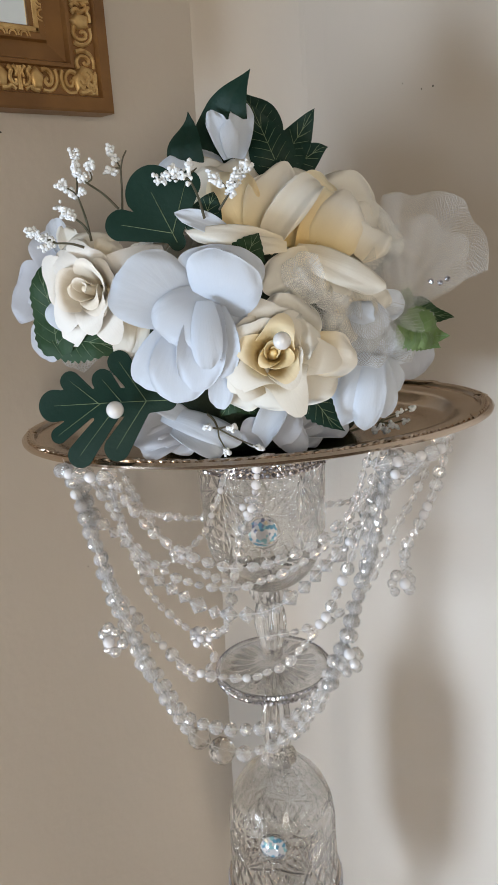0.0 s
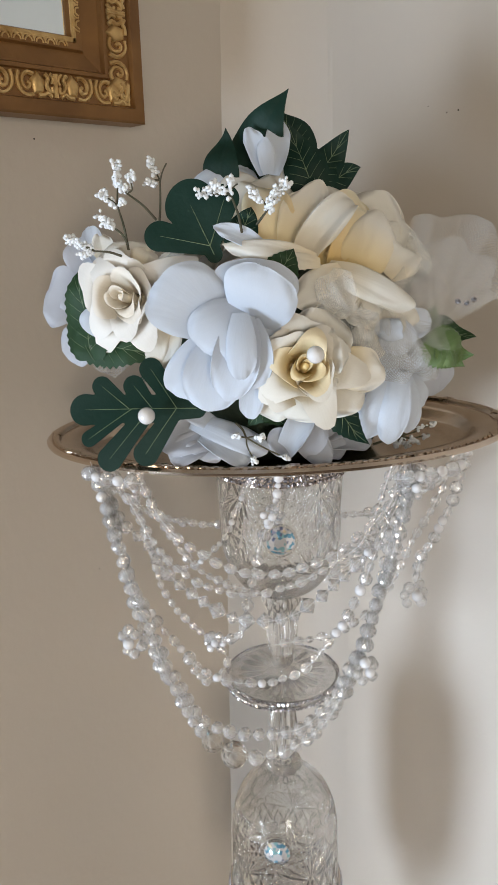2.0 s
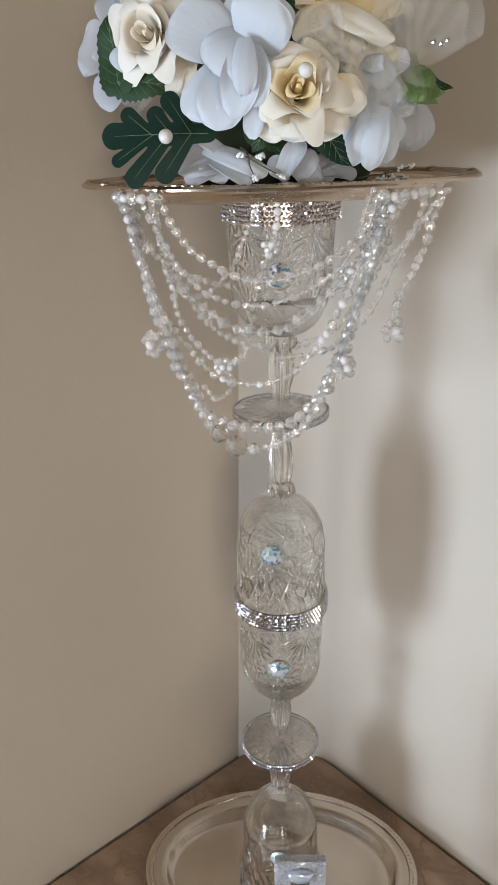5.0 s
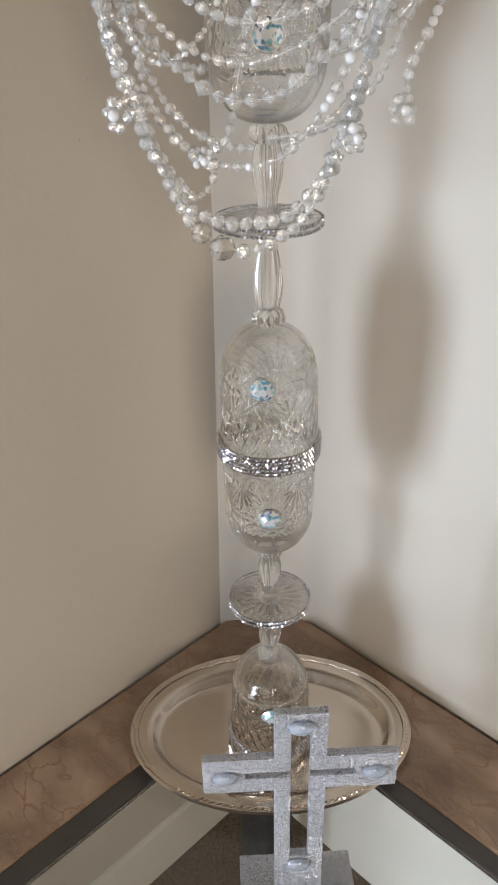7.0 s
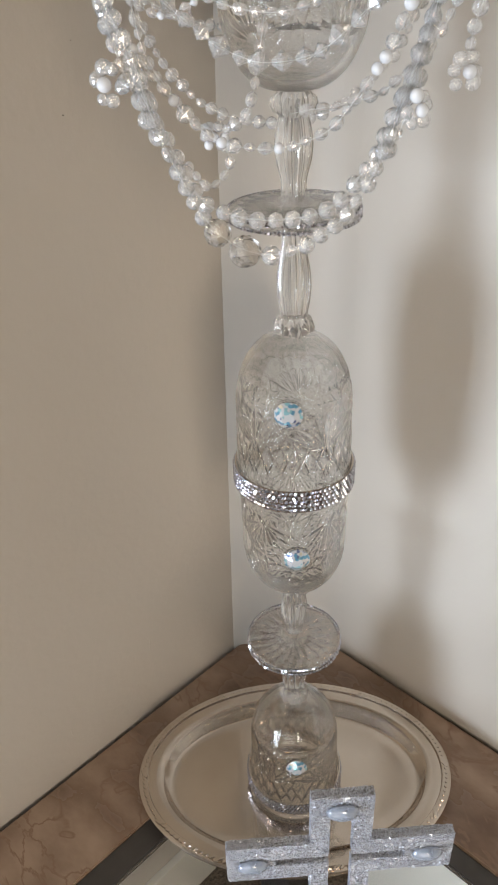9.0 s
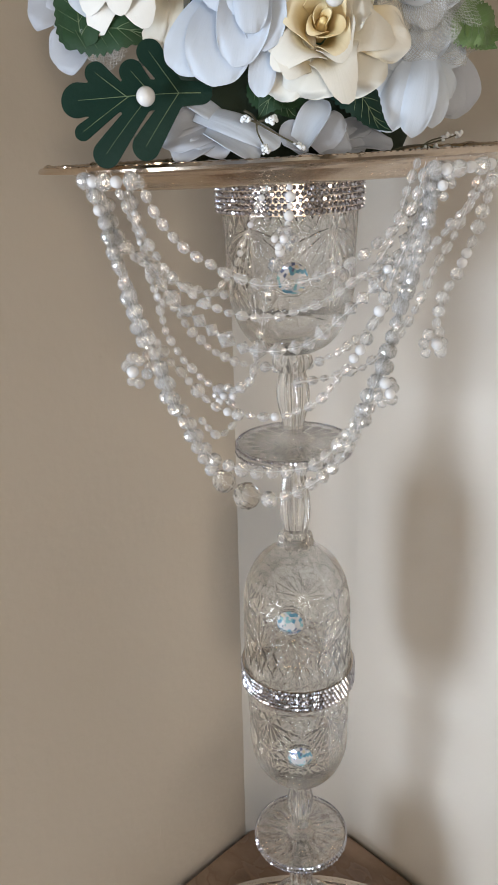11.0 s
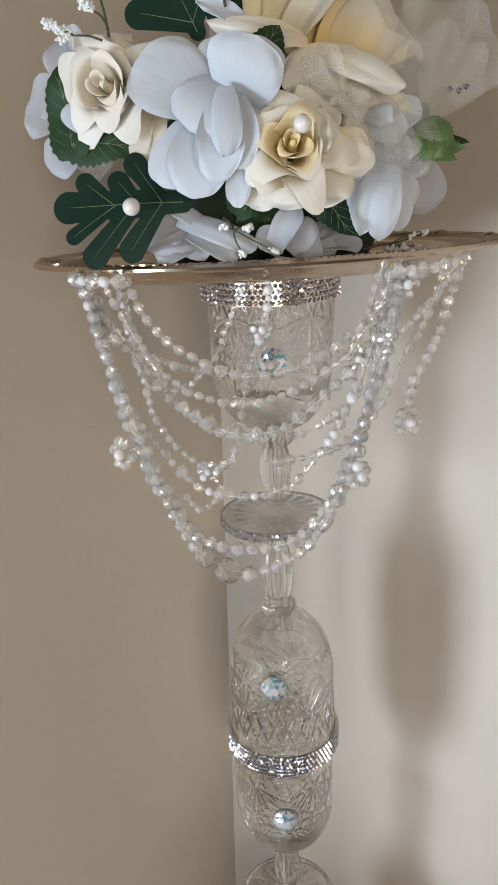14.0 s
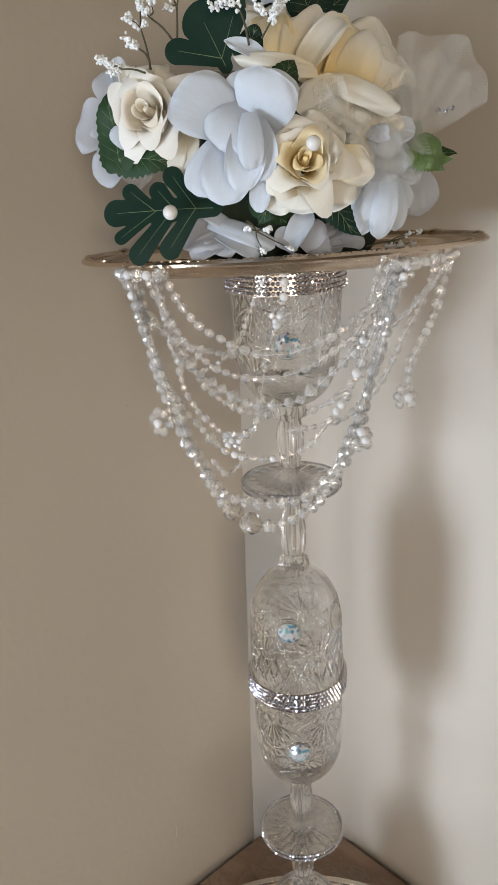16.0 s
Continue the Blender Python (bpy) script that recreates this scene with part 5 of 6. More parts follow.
sheet_flower("silk_blossom", "crumpled white blossom wrapped in tulle", "flower", "white silk blossoms", (0.058, 0.082, 1.195), [
    ((0.060, 0.078, 1.1980), (0.046, 0.084, 1.1790), 0.0200, 0.14, 0.20, 0.30, 0.90, IVORY_PETAL),
    ((0.062, 0.080, 1.1980), (0.072, 0.088, 1.1800), 0.0180, 0.14, 0.10, 0.30, 0.90, WHITE_PETAL),
    ((0.058, 0.080, 1.1950), (0.048, 0.086, 1.2110), 0.0180, 0.14, 0.20, 0.30, 0.90, IVORY_PETAL),
    ((0.062, 0.078, 1.1950), (0.074, 0.082, 1.2080), 0.0200, 0.14, 0.20, 0.30, 0.90, IVORY_PETAL),
    ((0.056, 0.084, 1.1960), (0.068, 0.098, 1.1930), 0.0120, 0.16, -0.20, 0.30, 0.90, WHITE_PETAL),
    ((0.066, 0.076, 1.1920), (0.088, 0.080, 1.1960), 0.0160, 0.14, 0.20, 0.30, 0.90, WHITE_PETAL),
    ((0.042, 0.080, 1.2230), (0.026, 0.086, 1.2010), 0.0230, 0.14, 0.10, 0.30, 0.90, IVORY_PETAL),
    ((0.044, 0.080, 1.2200), (0.050, 0.088, 1.1960), 0.0200, 0.14, 0.10, 0.30, 0.90, IVORY_PETAL),
])
sheet_flower("silk_blossom", "pale ivory blossom at the back of the bouquet", "flower", "white silk blossoms", (-0.025, 0.036, 1.263), [
    ((-0.025, 0.042, 1.257), (-0.036, 0.034, 1.288), 0.0409, 0.12, -0.1, 0.3, 0.4, WHITE_PETAL),
    ((-0.018, 0.044, 1.257), (-0.017, 0.036, 1.285), 0.0354, 0.14, -0.1, 0.3, 0.4, IVORY_PETAL),
    ((-0.023, 0.05, 1.254), (-0.031, 0.048, 1.273), 0.0382, 0.2, 0.2, 0.3, 0.4, IVORY_PETAL),
    ((-0.008, 0.046, 1.253), (-0.011, 0.04, 1.281), 0.0264, 0.14, 0.1, 0.3, 0.4, IVORY_PETAL),
])
sheet_flower("silk_blossom", "white silk bud at the top of the bouquet", "flower", "white silk blossoms", (-0.005, 0.046, 1.2870), [
    ((-0.006, 0.048, 1.2800), (-0.014, 0.042, 1.3080), 0.0106, 0.1, 0.35, 0.3, 0.4, WHITE_PETAL),
    ((-0.001, 0.046, 1.2800), (0.005, 0.038, 1.3110), 0.0128, 0.1, 0.3, 0.3, 0.5, WHITE_PETAL),
    ((-0.004, 0.052, 1.2800), (-0.005, 0.050, 1.3010), 0.0093, 0.15, -0.3, 0.3, 0.4, WHITE_PETAL),
])
sheet_flower("silk_blossom", "white silk blossom under tulle at the side", "flower", "white silk blossoms", (0.068, 0.080, 1.165), [
    ((0.069, 0.080, 1.1700), (0.043, 0.086, 1.1390), 0.0230, 0.14, -0.35, 0.20, 0.50, WHITE_PETAL),
    ((0.068, 0.084, 1.1690), (0.047, 0.092, 1.1310), 0.0170, 0.16, -0.45, 0.20, 0.50, WHITE_PETAL),
    ((0.070, 0.086, 1.1690), (0.063, 0.094, 1.1285), 0.0165, 0.18, -0.50, 0.20, 0.50, WHITE_PETAL),
    ((0.072, 0.080, 1.1680), (0.076, 0.086, 1.1330), 0.0150, 0.16, -0.40, 0.25, 0.50, WHITE_PETAL),
    ((0.073, 0.074, 1.1660), (0.084, 0.078, 1.1460), 0.0150, 0.14, -0.30, 0.30, 0.55, WHITE_PETAL),
    ((0.066, 0.078, 1.1660), (0.048, 0.082, 1.1740), 0.0180, 0.14, 0.20, 0.20, 0.50, WHITE_PETAL),
    ((0.070, 0.074, 1.1660), (0.077, 0.076, 1.1860), 0.0190, 0.14, 0.30, 0.20, 0.50, WHITE_PETAL),
    ((0.074, 0.070, 1.1670), (0.093, 0.070, 1.1720), 0.0170, 0.12, 0.20, 0.30, 0.50, WHITE_PETAL),
])
sheet_flower("silk_blossom", "pale lilac petals at the side of the bouquet", "flower", "white silk blossoms", (0.104, 0.010, 1.159), [
    ((0.098, 0.010, 1.1720), (0.110, 0.008, 1.1400), 0.0260, 0.10, -0.20, 0.20, 0.30, LILAC_SHADED_PETAL),
    ((0.096, 0.016, 1.1700), (0.092, 0.018, 1.1400), 0.0220, 0.10, -0.20, 0.20, 0.30, LILAC_SHADED_PETAL),
])
# three white blossoms low in the tray, shading carried by the greyer petal colour
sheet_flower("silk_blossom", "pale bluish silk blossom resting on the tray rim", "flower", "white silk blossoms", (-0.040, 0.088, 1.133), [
    ((-0.036, 0.088, 1.1380), (-0.0700, 0.095, 1.1310), 0.0240, 0.12, 0.25, 0.15, 0.25, LILAC_SHADED_PETAL),
    ((-0.038, 0.092, 1.1330), (-0.0640, 0.100, 1.1245), 0.0170, 0.10, 0.25, 0.10, 0.20, LILAC_SHADED_PETAL),
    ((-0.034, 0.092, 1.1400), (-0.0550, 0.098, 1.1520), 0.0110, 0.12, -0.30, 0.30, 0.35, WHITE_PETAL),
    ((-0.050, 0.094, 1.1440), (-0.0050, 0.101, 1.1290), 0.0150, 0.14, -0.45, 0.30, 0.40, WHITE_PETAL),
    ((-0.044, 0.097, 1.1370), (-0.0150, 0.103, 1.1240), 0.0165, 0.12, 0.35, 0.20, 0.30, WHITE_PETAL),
    ((-0.040, 0.096, 1.1310), (-0.0440, 0.103, 1.1235), 0.0200, 0.10, 0.20, 0.20, 0.20, LILAC_SHADED_PETAL),
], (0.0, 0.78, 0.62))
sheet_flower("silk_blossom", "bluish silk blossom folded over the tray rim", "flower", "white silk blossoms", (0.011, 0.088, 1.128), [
    ((0.008, 0.092, 1.1270), (-0.0060, 0.099, 1.1310), 0.0170, 0.12, 0.35, 0.20, 0.30, LILAC_SHADED_PETAL),
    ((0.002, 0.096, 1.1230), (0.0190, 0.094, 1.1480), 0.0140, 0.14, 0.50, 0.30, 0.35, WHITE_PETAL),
    ((0.012, 0.094, 1.1240), (0.0270, 0.094, 1.1400), 0.0160, 0.12, -0.30, 0.25, 0.30, LILAC_SHADED_PETAL),
    ((0.016, 0.094, 1.1250), (0.0310, 0.097, 1.1270), 0.0180, 0.12, 0.25, 0.20, 0.30, LILAC_SHADED_PETAL),
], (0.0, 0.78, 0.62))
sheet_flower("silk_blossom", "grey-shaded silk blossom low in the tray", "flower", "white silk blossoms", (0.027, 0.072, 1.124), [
    ((0.022, 0.078, 1.127), (0.056, 0.076, 1.125), 0.0176, 0.1, 0.2, 0.2, 0.2, LILAC_SHADED_PETAL),
    ((0.02, 0.082, 1.125), (0.04, 0.084, 1.124), 0.0205, 0.1, 0.2, 0.2, 0.2, LILAC_SHADED_PETAL),
    ((0.021, 0.076, 1.128), (0.044, 0.074, 1.135), 0.0144, 0.1, 0.25, 0.2, 0.2, LILAC_SHADED_PETAL),
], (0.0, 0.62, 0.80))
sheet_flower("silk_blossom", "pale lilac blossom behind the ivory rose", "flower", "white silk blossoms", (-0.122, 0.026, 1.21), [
    ((-0.122, 0.032, 1.211), (-0.148, 0.03, 1.213), 0.0345, 0.12, 0.1, 0.1, 0.2, LILAC_SHADED_PETAL),
    ((-0.119, 0.034, 1.211), (-0.131, 0.036, 1.192), 0.0244, 0.12, 0.1, 0.1, 0.2, LILAC_SHADED_PETAL),
    ((-0.114, 0.04, 1.191), (-0.135, 0.042, 1.176), 0.0241, 0.1, 0.1, 0.1, 0.2, LILAC_SHADED_PETAL),
    ((-0.116, 0.036, 1.225), (-0.122, 0.034, 1.248), 0.0228, 0.1, 0.1, 0.2, 0.2, LILAC_SHADED_PETAL),
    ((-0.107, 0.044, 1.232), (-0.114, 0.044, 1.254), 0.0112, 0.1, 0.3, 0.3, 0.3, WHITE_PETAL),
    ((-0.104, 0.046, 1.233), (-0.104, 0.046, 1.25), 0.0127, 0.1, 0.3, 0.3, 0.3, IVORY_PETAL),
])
rose("cream silk rose with a yellow heart, fully open", at(0.014, 0.116, 1.178), way(0.05, 1.0, 0.25), way(-0.2, 0, 1), 0.030, 21, None, 0.95, 3)
rose("full ivory silk rose beside a green leaf", at(-0.084, 0.084, 1.214), way(-0.22, 0.95, 0.15), UP, 0.031, 22, PALE_PETAL, 0.90, 3)
rose("ivory silk rose filling the back of the bouquet", at(0.020, -0.030, 1.236), way(0.1, -0.5, 0.85), way(1, 0, 0), 0.036, 26, IVORY_PETAL)
rose("ivory silk rose filling the back of the bouquet", at(-0.060, -0.010, 1.226), way(-0.6, -0.2, 0.8), way(0, 1, 0), 0.034, 27, IVORY_PETAL)
rose("cream silk rose low at the back of the bouquet", at(0.050, -0.060, 1.190), way(0.5, -0.8, 0.3), UP, 0.034, 28)
rose("cream silk rose low at the back of the bouquet", at(-0.050, -0.060, 1.185), way(-0.5, -0.8, 0.3), UP, 0.034, 29)

# the dark foam that the stems are pushed into
core = bmesh.new()
bmesh.ops.create_icosphere(core, subdivisions=4, radius=1)
for v in core.verts:
    v.co = Vector((v.co.x * 0.078, v.co.y * 0.062, v.co.z * 0.072)) * (1 + 0.05 * noise.noise(v.co * 3.0))
    v.co.z = max(v.co.z, -0.048)
foam = tagged(new("floral_foam", mesh_of("floral_foam", core, FOAM)), "dark green floral foam under the flowers", "floral foam")
foam.matrix_world = Matrix.Translation(at(0.0, 0.015, 1.158)) @ pose(0, 0, 0, 0, 0, 44.7)


# ---------------------------------------------------------------- leaves
def leaf(label, foot, tip, normal, width, mat, lobes=0, serrate=0.0, heart=0.0, bend=0.15, seed=0, veins=True):
    """A fabric leaf from foot to tip. lobes: deep slits on each side; serrate: small teeth; heart: how far the base widens."""
    rng = random.Random(seed)
    foot, tip = Vector(foot), Vector(tip)
    length = (tip - foot).length
    lf = thing("fabric_leaf", label, "leaf", facing(foot, normal, (tip - foot)), "fabric leaves")
    bm = bmesh.new()
    nu, nv = 20, 72
    grid = []
    slits = [0.18 + 0.62 * (k + 0.5) / lobes for k in range(lobes)] if lobes else []

    def half_width(v, s):
        w = math.sin(math.pi * (v * 0.92 + 0.04) ** (0.62 - 0.12 * heart)) ** 0.85 if v < 0.999 else 0.02
        w *= (1 + serrate * 0.10 * math.sin(v * 75)) * max(0.0, 1 - v ** 6) ** 0.7
        for n, c in enumerate(slits):
            d = abs(v - c - 0.05 * s * (n % 2))
            gap = max(0.0, 1 - d / 0.030)
            w *= 1 - 0.72 * min(1.0, gap * 1.4)
        if lobes:
            w *= 1.12
        return max(0.01, w) * width / 2

    def height(x, y):
        q = y / length
        return bend * length * (q - q * q) + 0.38 * abs(x) * (1 - 0.5 * q) - 0.9 * x * x / width + 0.004 * math.sin(9 * q + seed) * q
    for j in range(nv + 1):
        v = j / nv
        row = []
        for i in range(nu + 1):
            u = -1 + 2 * i / nu
            x = half_width(v, 1 if u > 0 else -1) * u
            y = length * v + (0.30 * abs(x) if lobes else 0.06 * abs(x)) * (1 - v)
            row.append(bm.verts.new((x, y, height(x, y))))
        grid.append(row)
    for a, b in zip(grid, grid[1:]):
        for i in range(nu):
            bm.faces.new((a[i], a[i + 1], b[i + 1], b[i]))
    thicken(bm, 0.0004)
    part("blade", bm, mat, lf)
    if veins:
        net = bmesh.new()
        merge(net, tube([(0, length * t, height(0, length * t) + 0.0001) for t in np.linspace(0.0, 0.96, 14)], 0.00032, 5, 0.4))
        count = lobes + 1 if lobes else 6
        for k in range(count):
            for s in (-1, 1):
                v0 = 0.10 + 0.72 * k / count
                v1 = min(0.97, v0 + 0.16)
                if lobes:
                    v1 = min(0.95, (slits[k] if k < len(slits) else 0.95) - 0.06 + 0.02)
                    v0 = max(0.05, v1 - 0.13)
                ww = half_width(v1, s) * 0.78
                pts = []
                for t in np.linspace(0, 1, 7):
                    x, y = s * ww * t, length * (v0 + (v1 - v0) * t) + (0.30 * ww * t * (1 - v1) if lobes else 0)
                    pts.append((x, y, height(x, y) + 0.0001))
                merge(net, tube(pts, 0.0002, 4, 0.4))
        part("vein", net, VEIN, lf, "pale raised veins")
    return lf


def lobed_leaf(label, foot, tip, normal, lobes, mat, seed=0):
    """A fabric leaf cut into rounded lobes. lobes: (root along the rib, end sideways, end along, half width at the end), in shares of the length."""
    foot, tip = Vector(foot), Vector(tip)
    length = (tip - foot).length
    lf = thing("fabric_leaf", label, "leaf", facing(foot, normal, tip - foot), "fabric leaves")

    def drop(x, y):
        q = y / length
        return 0.08 * length * q * (1 - q) - 1.6 * x * x + 0.0010 * math.sin(120 * x + 60 * y + seed)

    def inside(p):
        best = 9.0
        for root, out, on, r in lobes:
            a, e = Vector((0.0, root)), Vector((out, on))
            g = e - a
            t = max(0.0, min(1.0, (p - a).dot(g) / g.length_squared))
            best = min(best, (p - a - g * t).length - r * (0.62 + 0.38 * t))
        return best
    step, bm = 0.0125, bmesh.new()
    value, corner = {}, {}

    def sample(k):
        if k not in value:
            value[k] = inside(Vector((k[0] * step, k[1] * step)))
        return value[k]

    def vert(x, y):
        key = (round(x * 1e5), round(y * 1e5))
        if key not in corner:
            corner[key] = bm.verts.new((x * length, y * length, drop(x * length, y * length)))
        return corner[key]
    for gx in range(-80, 80):
        for gy in range(-22, 100):
            ring = [(gx, gy), (gx + 1, gy), (gx + 1, gy + 1), (gx, gy + 1)]
            poly = []
            for p, q in zip(ring, ring[1:] + ring[:1]):
                fp, fq = sample(p), sample(q)
                if fp <= 0:
                    poly.append(vert(p[0] * step, p[1] * step))
                if (fp <= 0) != (fq <= 0):
                    t = fp / (fp - fq)
                    poly.append(vert((p[0] + (q[0] - p[0]) * t) * step, (p[1] + (q[1] - p[1]) * t) * step))
            poly = list(dict.fromkeys(poly))
            if len(poly) > 2:
                bm.faces.new(poly)
    thicken(bm, 0.0004)
    part("blade", bm, mat, lf)
    net = bmesh.new()
    for root, out, on, r in lobes:
        a, e = Vector((0.0, root)) * length, Vector((out, on)) * length
        points = [a + (e - a) * t for t in np.linspace(0, 1.0, 14)]
        merge(net, tube([(p.x, p.y, drop(p.x, p.y) + 0.0001) for p in points], 0.00026, 5, 0.4))
    part("vein", net, VEIN, lf, "pale raised veins")
    return lf


lobed_leaf("dark green deeply lobed leaf pinned with a pearl over the tray", at(-0.046, 0.100, 1.153), at(-0.1195, 0.106, 1.156), way(-0.05, 0.95, 0.35), (
    (0.0, 0.0, 0.50, 0.125), (0.45, 0.0, 0.87, 0.124), (0.52, 0.180, 0.74, 0.078), (0.34, 0.180, 0.49, 0.084), (0.15, 0.31, 0.36, 0.090),
    (0.50, -0.225, 0.83, 0.066), (0.35, -0.385, 0.67, 0.096), (0.15, -0.345, 0.39, 0.096)), LEAF, 1)
lobed_leaf("dark green lobed leaf among the white flowers", at(-0.033, 0.100, 1.237), at(-0.0510, 0.106, 1.277), way(-0.05, 0.95, 0.25), (
    (0.0, 0.0, 0.40, 0.16), (0.26, 0.0, 0.66, 0.32), (0.12, -0.50, 0.50, 0.19), (0.12, 0.40, 0.54, 0.18)), LEAF, 4)
leaf("small dark green leaf between the roses", at(-0.022, 0.096, 1.238), at(-0.012, 0.094, 1.262), way(0.2, 0.95, 0.2), 0.020, LEAF, 0, seed=7)
leaf("large dark green leaf curling over the top", at(-0.022, 0.026, 1.276), at(0.013, 0.022, 1.326), way(-0.35, 0.9, -0.10), 0.034, LEAF, 0, seed=8, bend=0.10, veins=False)
leaf("dark green leaf curling over the top", at(0.016, 0.028, 1.286), at(0.002, 0.022, 1.318), way(0.2, 0.9, 0.1), 0.030, LEAF, 0, seed=9)
leaf("narrow dark green leaf pointing upwards", at(-0.034, 0.036, 1.270), at(-0.031, 0.040, 1.308), way(-0.3, 0.9, 0.1), 0.024, LEAF, 0, seed=10, veins=False)
leaf("veined dark green leaf at the top of the bouquet", at(0.024, 0.046, 1.268), at(0.008, 0.034, 1.309), way(-0.1, 0.95, 0.25), 0.026, LEAF, 0, seed=11)
leaf("veined dark green leaf fanning to the side", at(0.020, 0.045, 1.271), at(0.044, 0.036, 1.305), way(0.1, 0.95, 0.3), 0.022, LEAF, 0, seed=12)
leaf("veined dark green leaf fanning to the side", at(0.019, 0.046, 1.270), at(0.051, 0.040, 1.284), way(0.1, 0.95, 0.3), 0.022, LEAF, 0, seed=13)
leaf("serrated green leaf cupping the ivory rose", at(-0.108, 0.080, 1.178), at(-0.113, 0.074, 1.234), way(-0.4, 0.9, 0.1), 0.034, LEAF_MID, 0, 0.7, seed=14)
leaf("serrated green leaf under the ivory rose", at(-0.118, 0.076, 1.190), at(-0.066, 0.092, 1.182), way(-0.2, 0.95, 0.2), 0.026, LEAF_MID, 0, 0.7, seed=15)
leaf("bright green leaf with rounded teeth at the side", at(0.086, 0.078, 1.188), at(0.108, 0.076, 1.170), way(0.2, 0.95, 0.2), 0.026, LEAF_BRIGHT, 0, 0.6, seed=16)
leaf("bright green leaf with rounded teeth at the side", at(0.090, 0.080, 1.182), at(0.113, 0.078, 1.177), way(0.3, 0.9, 0.3), 0.020, LEAF_BRIGHT, 0, 0.6, seed=17)
leaf("dark green leaf tip at the side", at(0.096, 0.030, 1.190), at(0.125, 0.030, 1.180), way(0.2, 0.9, 0.4), 0.016, LEAF_MID, 0, 0.5, seed=18)
leaf("bright green leaf under the tulle", at(0.082, 0.060, 1.180), at(0.094, 0.054, 1.203), way(0.2, 0.95, 0.2), 0.022, LEAF_BRIGHT, 0, 0.6, seed=19)
leaf("dark green leaf between blossom and rose", at(-0.006, 0.104, 1.214), at(0.010, 0.108, 1.240), way(0.1, 1, 0.2), 0.024, LEAF_MID, 0, 0.5, seed=20)
leaf("dark green leaf under the white blossom", at(0.004, 0.086, 1.160), at(-0.018, 0.096, 1.142), way(0.0, 0.9, 0.5), 0.024, LEAF_MID, 0, 0.5, seed=21)
leaf("dark green leaf under the white blossom", at(-0.020, 0.086, 1.160), at(0.004, 0.098, 1.144), way(0.1, 0.9, 0.4), 0.022, LEAF_MID, 0, 0.5, seed=22)
leaf("dark green leaf under the cream rose", at(0.022, 0.095, 1.160), at(0.050, 0.100, 1.130), way(0.2, 0.9, 0.4), 0.022, LEAF, 0, 0.5, seed=23)

for place, r, label in ((at(-0.0725, 0.1125, 1.1520), 0.0048, "round white pearl pinned on the lobed leaf"), (at(0.019, 0.138, 1.1880), 0.0045, "round white pearl in the heart of the rose")):
    bm = bmesh.new()
    bmesh.ops.create_uvsphere(bm, u_segments=28, v_segments=18, radius=r)
    ob = tagged(new("pearl", mesh_of("pearl", bm, PEARL)), label, "pearl", "pearls")
    ob.matrix_world = Matrix.Translation(place)


# ---------------------------------------------------------------- foam sprigs
def sprig(label, foot, fork, twigs, seed):
    """A wiry dark stem that forks into twigs, each ending in a cluster of white foam grains. twigs: end places with the size of their cluster."""
    rng = random.Random(seed)
    base = at(*foot)
    sp = thing("foam_sprig", label, "sprig", Matrix.Translation(base), "white foam sprigs")
    knee = at(*fork) - base
    part("twig", tube(spline([(0, 0, 0), knee * 0.5 + Vector((0.001, 0, 0.0008)), knee], 8), 0.00075, 6, 0.7), STEM, sp, "thin dark twig")
    for end, size in twigs:
        tip = at(*end) - base
        mid = (tip + knee) * 0.5 + Vector((rng.uniform(-1, 1), rng.uniform(-1, 1), rng.uniform(-1, 1))) * 0.0015
        part("twig", tube(spline([knee, mid, tip], 8), 0.00055, 5, 0.7), STEM, sp, "thin dark twig")
        if not size:
            continue
        bm = bmesh.new()
        side = (tip - knee).normalized()
        for k in range(int(34 * size)):
            sub = bmesh.new()
            bmesh.ops.create_icosphere(sub, subdivisions=1, radius=rng.uniform(0.0008, 0.0015))
            along = rng.uniform(-0.0050, 0.0045) * size
            d = Vector((rng.gauss(0, 1), rng.gauss(0, 1), rng.gauss(0, 1))).normalized() * rng.uniform(0.0008, 0.0030) * size ** 0.5
            merge(bm, sub, Matrix.Translation(tip + side * along + d) @ Matrix.Diagonal((1, 1, rng.uniform(0.7, 1.3), 1)))
        part("blossom", bm, BLOSSOM, sp, "cluster of white foam grains")
    return sp


sprig("wiry sprig of white foam blossoms rising at the side", (-0.083, 0.078, 1.240), (-0.087, 0.082, 1.264), [((-0.086, 0.082, 1.280), 1.3), ((-0.092, 0.084, 1.268), 1.2), ((-0.084, 0.084, 1.266), 0.5)], 1)
sprig("wiry sprig of white foam blossoms", (-0.067, 0.074, 1.256), (-0.081, 0.082, 1.270), [((-0.079, 0.082, 1.277), 0.9), ((-0.083, 0.083, 1.273), 0.8)], 2)
sprig("wiry sprig of white foam blossoms on a tall stem", (-0.067, 0.070, 1.246), (-0.064, 0.072, 1.277), [((-0.068, 0.072, 1.285), 0.9), ((-0.070, 0.074, 1.276), 0.6), ((-0.060, 0.072, 1.286), 0)], 8)
sprig("wiry sprig of white foam blossoms over the ivory rose", (-0.085, 0.088, 1.237), (-0.100, 0.088, 1.240), [((-0.111, 0.086, 1.245), 1.2), ((-0.105, 0.088, 1.239), 1.0), ((-0.106, 0.086, 1.242), 0.8)], 3)
sprig("wiry sprig of white foam blossoms curving over the ivory rose", (-0.082, 0.086, 1.244), (-0.089, 0.084, 1.252), [((-0.095, 0.084, 1.257), 1.0), ((-0.093, 0.084, 1.254), 0.6)], 9)
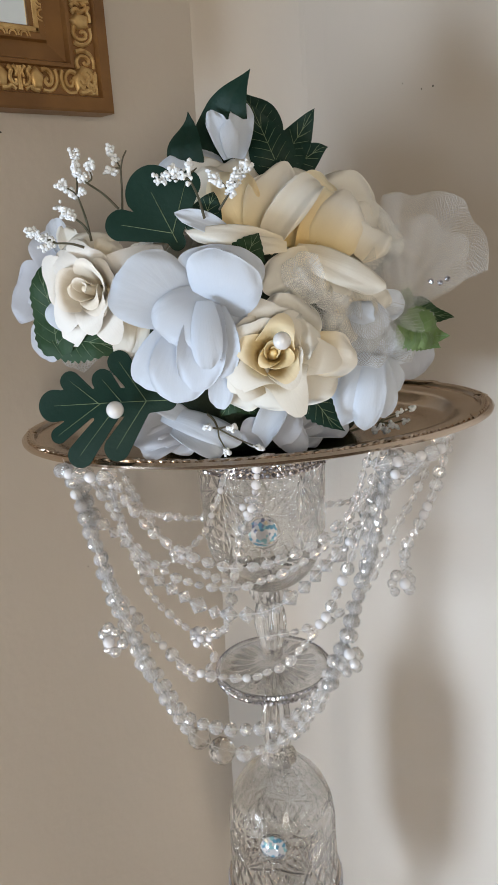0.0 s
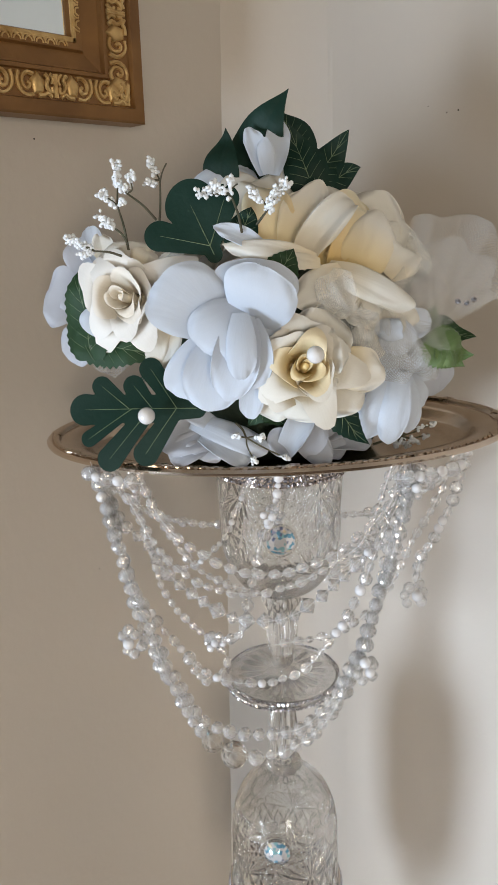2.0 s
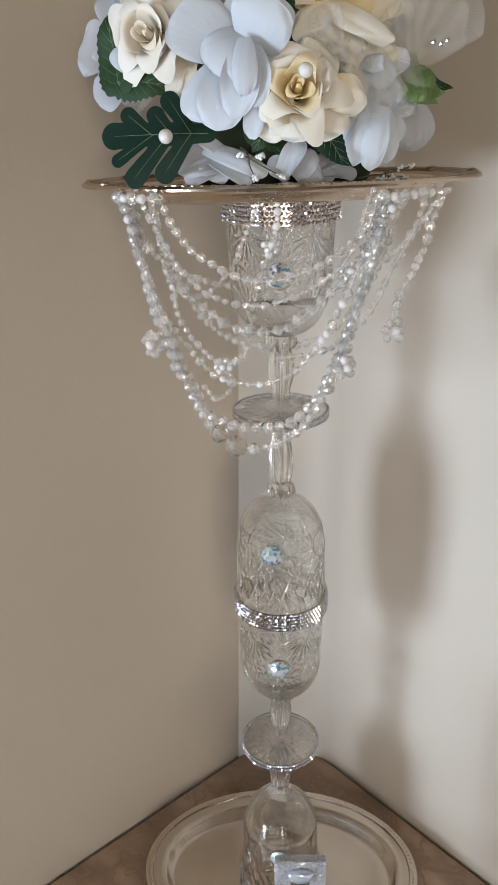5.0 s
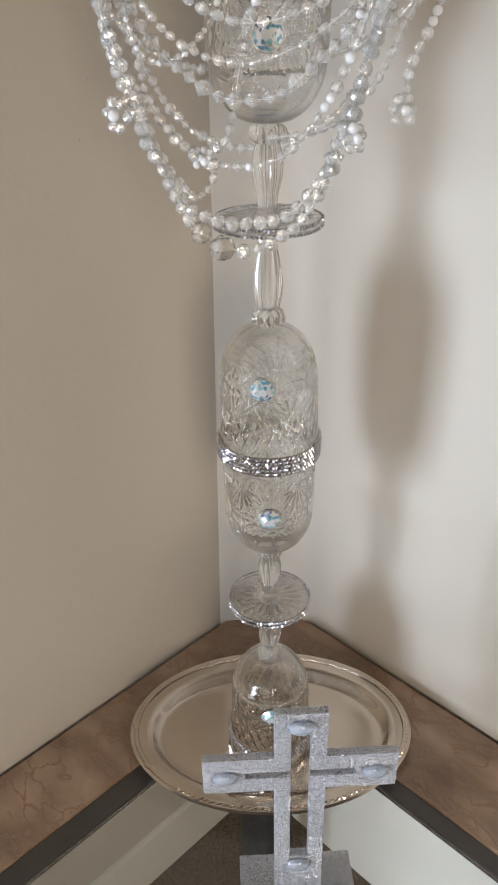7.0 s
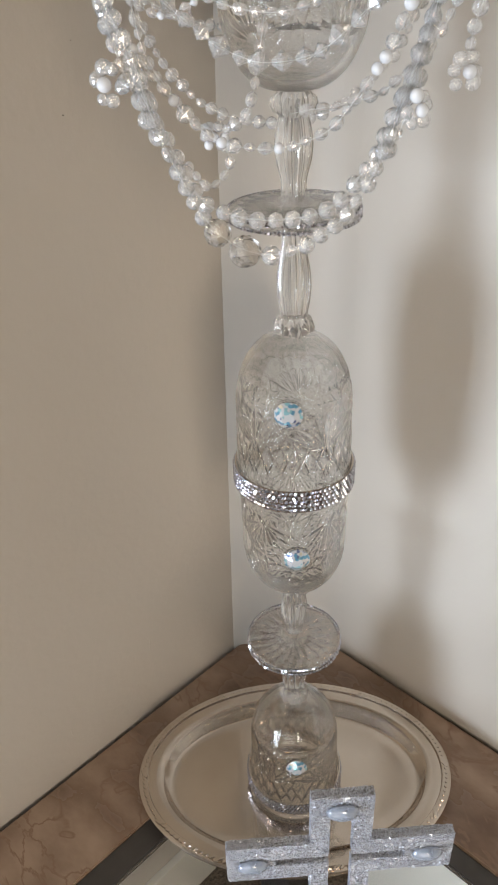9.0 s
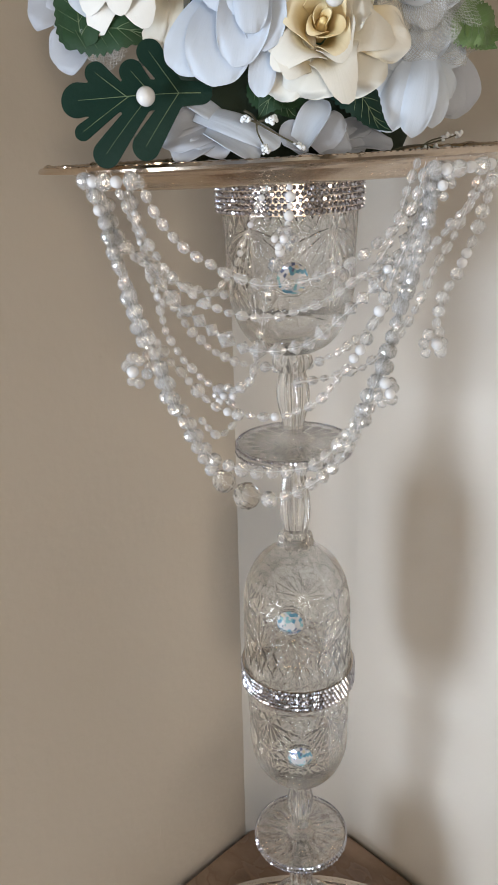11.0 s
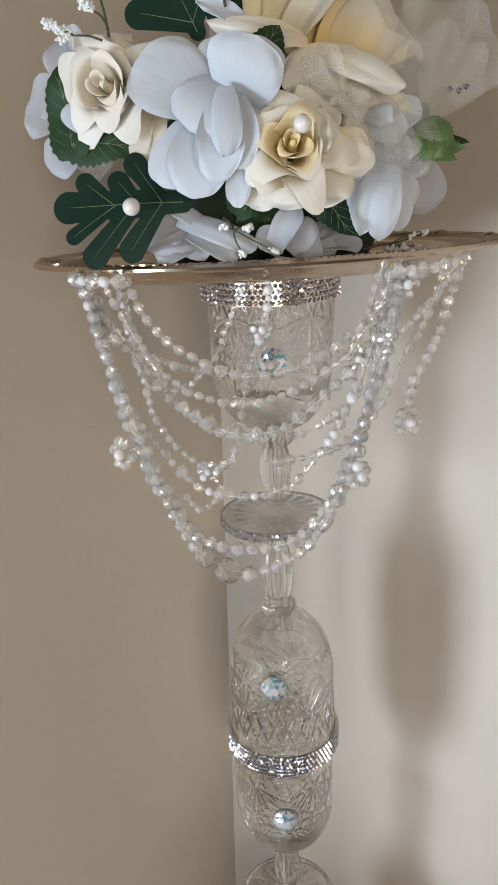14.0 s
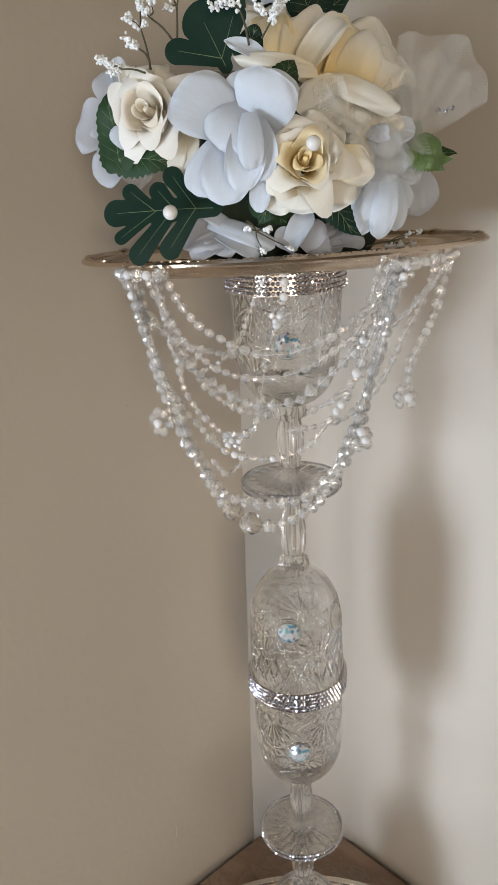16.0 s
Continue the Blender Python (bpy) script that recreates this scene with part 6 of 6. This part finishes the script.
sprig("wiry sprig of white foam blossoms before the top roses", (-0.018, 0.098, 1.248), (-0.023, 0.110, 1.267), [((-0.034, 0.111, 1.268), 1.1), ((-0.028, 0.112, 1.270), 1.2), ((-0.023, 0.112, 1.272), 0.5), ((-0.019, 0.110, 1.272), 0)], 4)
sprig("wiry sprig of white foam blossoms before the top roses", (-0.010, 0.096, 1.252), (-0.004, 0.106, 1.259), [((-0.011, 0.107, 1.267), 1.0), ((-0.001, 0.107, 1.265), 1.2), ((0.004, 0.107, 1.270), 1.0), ((-0.003, 0.108, 1.261), 0.6)], 5)
sprig("dark twig with tiny white buds lying in the tray", (0.057, 0.070, 1.122), (0.075, 0.060, 1.124), [((0.096, 0.050, 1.129), 0.4), ((0.088, 0.054, 1.128), 0.4), ((0.084, 0.058, 1.121), 0.5), ((0.078, 0.062, 1.120), 0.6), ((0.092, 0.050, 1.122), 0.4), ((0.072, 0.066, 1.121), 0.5)], 6)
sprig("tiny white buds under the white blossom", (-0.024, 0.100, 1.144), (-0.018, 0.110, 1.138), [((-0.024, 0.113, 1.140), 0.45), ((-0.010, 0.113, 1.139), 0.45), ((-0.014, 0.112, 1.126), 0.4), ((0.004, 0.110, 1.126), 0.4)], 7)


# ---------------------------------------------------------------- tulle
def tulle(label, knot, reach, spread, fans, depth, seed):
    """Net gathered at a knot and looped back on itself. knot, reach: where it is gathered and its far end, by the stand; spread: half its width; fans: folds across."""
    rng = random.Random(seed)
    here, end = at(*knot), at(*reach)
    along = (end - here).normalized()
    length = (end - here).length
    side = along.cross(FRONT).normalized()
    out = side.cross(along).normalized()
    puff = thing("tulle_puff", label, "tulle", Matrix.Translation(here), "tulle puffs")
    for layer in range(2):
        bm = bmesh.new()
        uvs = bm.loops.layers.uv.new("UVMap")
        ph, ph2, k = rng.uniform(0, 6), rng.uniform(0, 6), 0.80 + 0.22 * (1 - layer)
        grid, tags, nu, nv = [], {}, 48, 40
        for j in range(nv + 1):
            v = j / nv
            phi = 2 * math.pi * (0.03 + 0.72 * v)
            go = (1 - math.cos(phi)) / 2
            row = []
            for i in range(nu + 1):
                u = -1 + 2 * i / nu
                wave = noise.noise(Vector((u * 1.7 + ph, v * 2.2, seed)))
                wide = spread * k * (0.22 + 0.85 * go ** 0.8) * (1 + 0.12 * wave)
                far = length * k * go * (1 - 0.30 * u * u + 0.10 * noise.noise(Vector((u * 2.3, ph2, 1.0))))
                rise = depth * (math.sin(phi) * (1 - 0.45 * u * u) + (0.15 + 0.45 * go) * math.sin(fans * u + ph + 0.9 * wave) + 0.5 * wave)
                vert = bm.verts.new(side * (wide * u + layer * 0.15 * spread) + along * far + out * rise)
                tags[vert] = (u * spread, v * length * 1.7)
                row.append(vert)
            grid.append(row)
        for a, b in zip(grid, grid[1:]):
            for i in range(nu):
                f = bm.faces.new((a[i], a[i + 1], b[i + 1], b[i]))
                for loop in f.loops:
                    loop[uvs].uv = tags[loop.vert]
        part("net_fold", bm, TULLE, puff)
    return puff


tulle("large gathered puff of ivory tulle net with tiny crystals", (0.080, 0.062, 1.194), (0.119, 0.056, 1.249), 0.032, 7.0, 0.014, 1)
tulle("gathered tulle net beside the large puff", (0.086, 0.068, 1.188), (0.078, 0.076, 1.232), 0.016, 6.0, 0.006, 2)
tulle("tulle net gathered between the cream roses", (0.040, 0.098, 1.204), (0.026, 0.106, 1.226), 0.011, 6.0, 0.004, 3)
tulle("tulle net falling over the side blossom", (0.060, 0.084, 1.206), (0.070, 0.092, 1.164), 0.018, 7.0, 0.006, 4)
tulle("tulle net spread under the large puff", (0.074, 0.080, 1.196), (0.100, 0.070, 1.170), 0.016, 6.0, 0.006, 5)
tulle("scrap of tulle net between the cream roses", (0.034, 0.096, 1.206), (0.050, 0.108, 1.190), 0.013, 6.0, 0.004, 7)
tulle("scrap of tulle net behind the lobed leaf", (-0.080, 0.078, 1.186), (-0.108, 0.078, 1.178), 0.013, 6.0, 0.004, 6)
for x, z in ((0.103, 1.207), (0.108, 1.206), (0.112, 1.208)):
    bm = bmesh.new()
    bmesh.ops.create_icosphere(bm, subdivisions=1, radius=0.0019)
    ob = tagged(new("crystal_stud", mesh_of("crystal_stud", bm, RHINESTONE, False)), "tiny crystal stud glued on the tulle", "crystal", "crystal studs")
    ob.matrix_world = Matrix.Translation(at(x, 0.075, z))
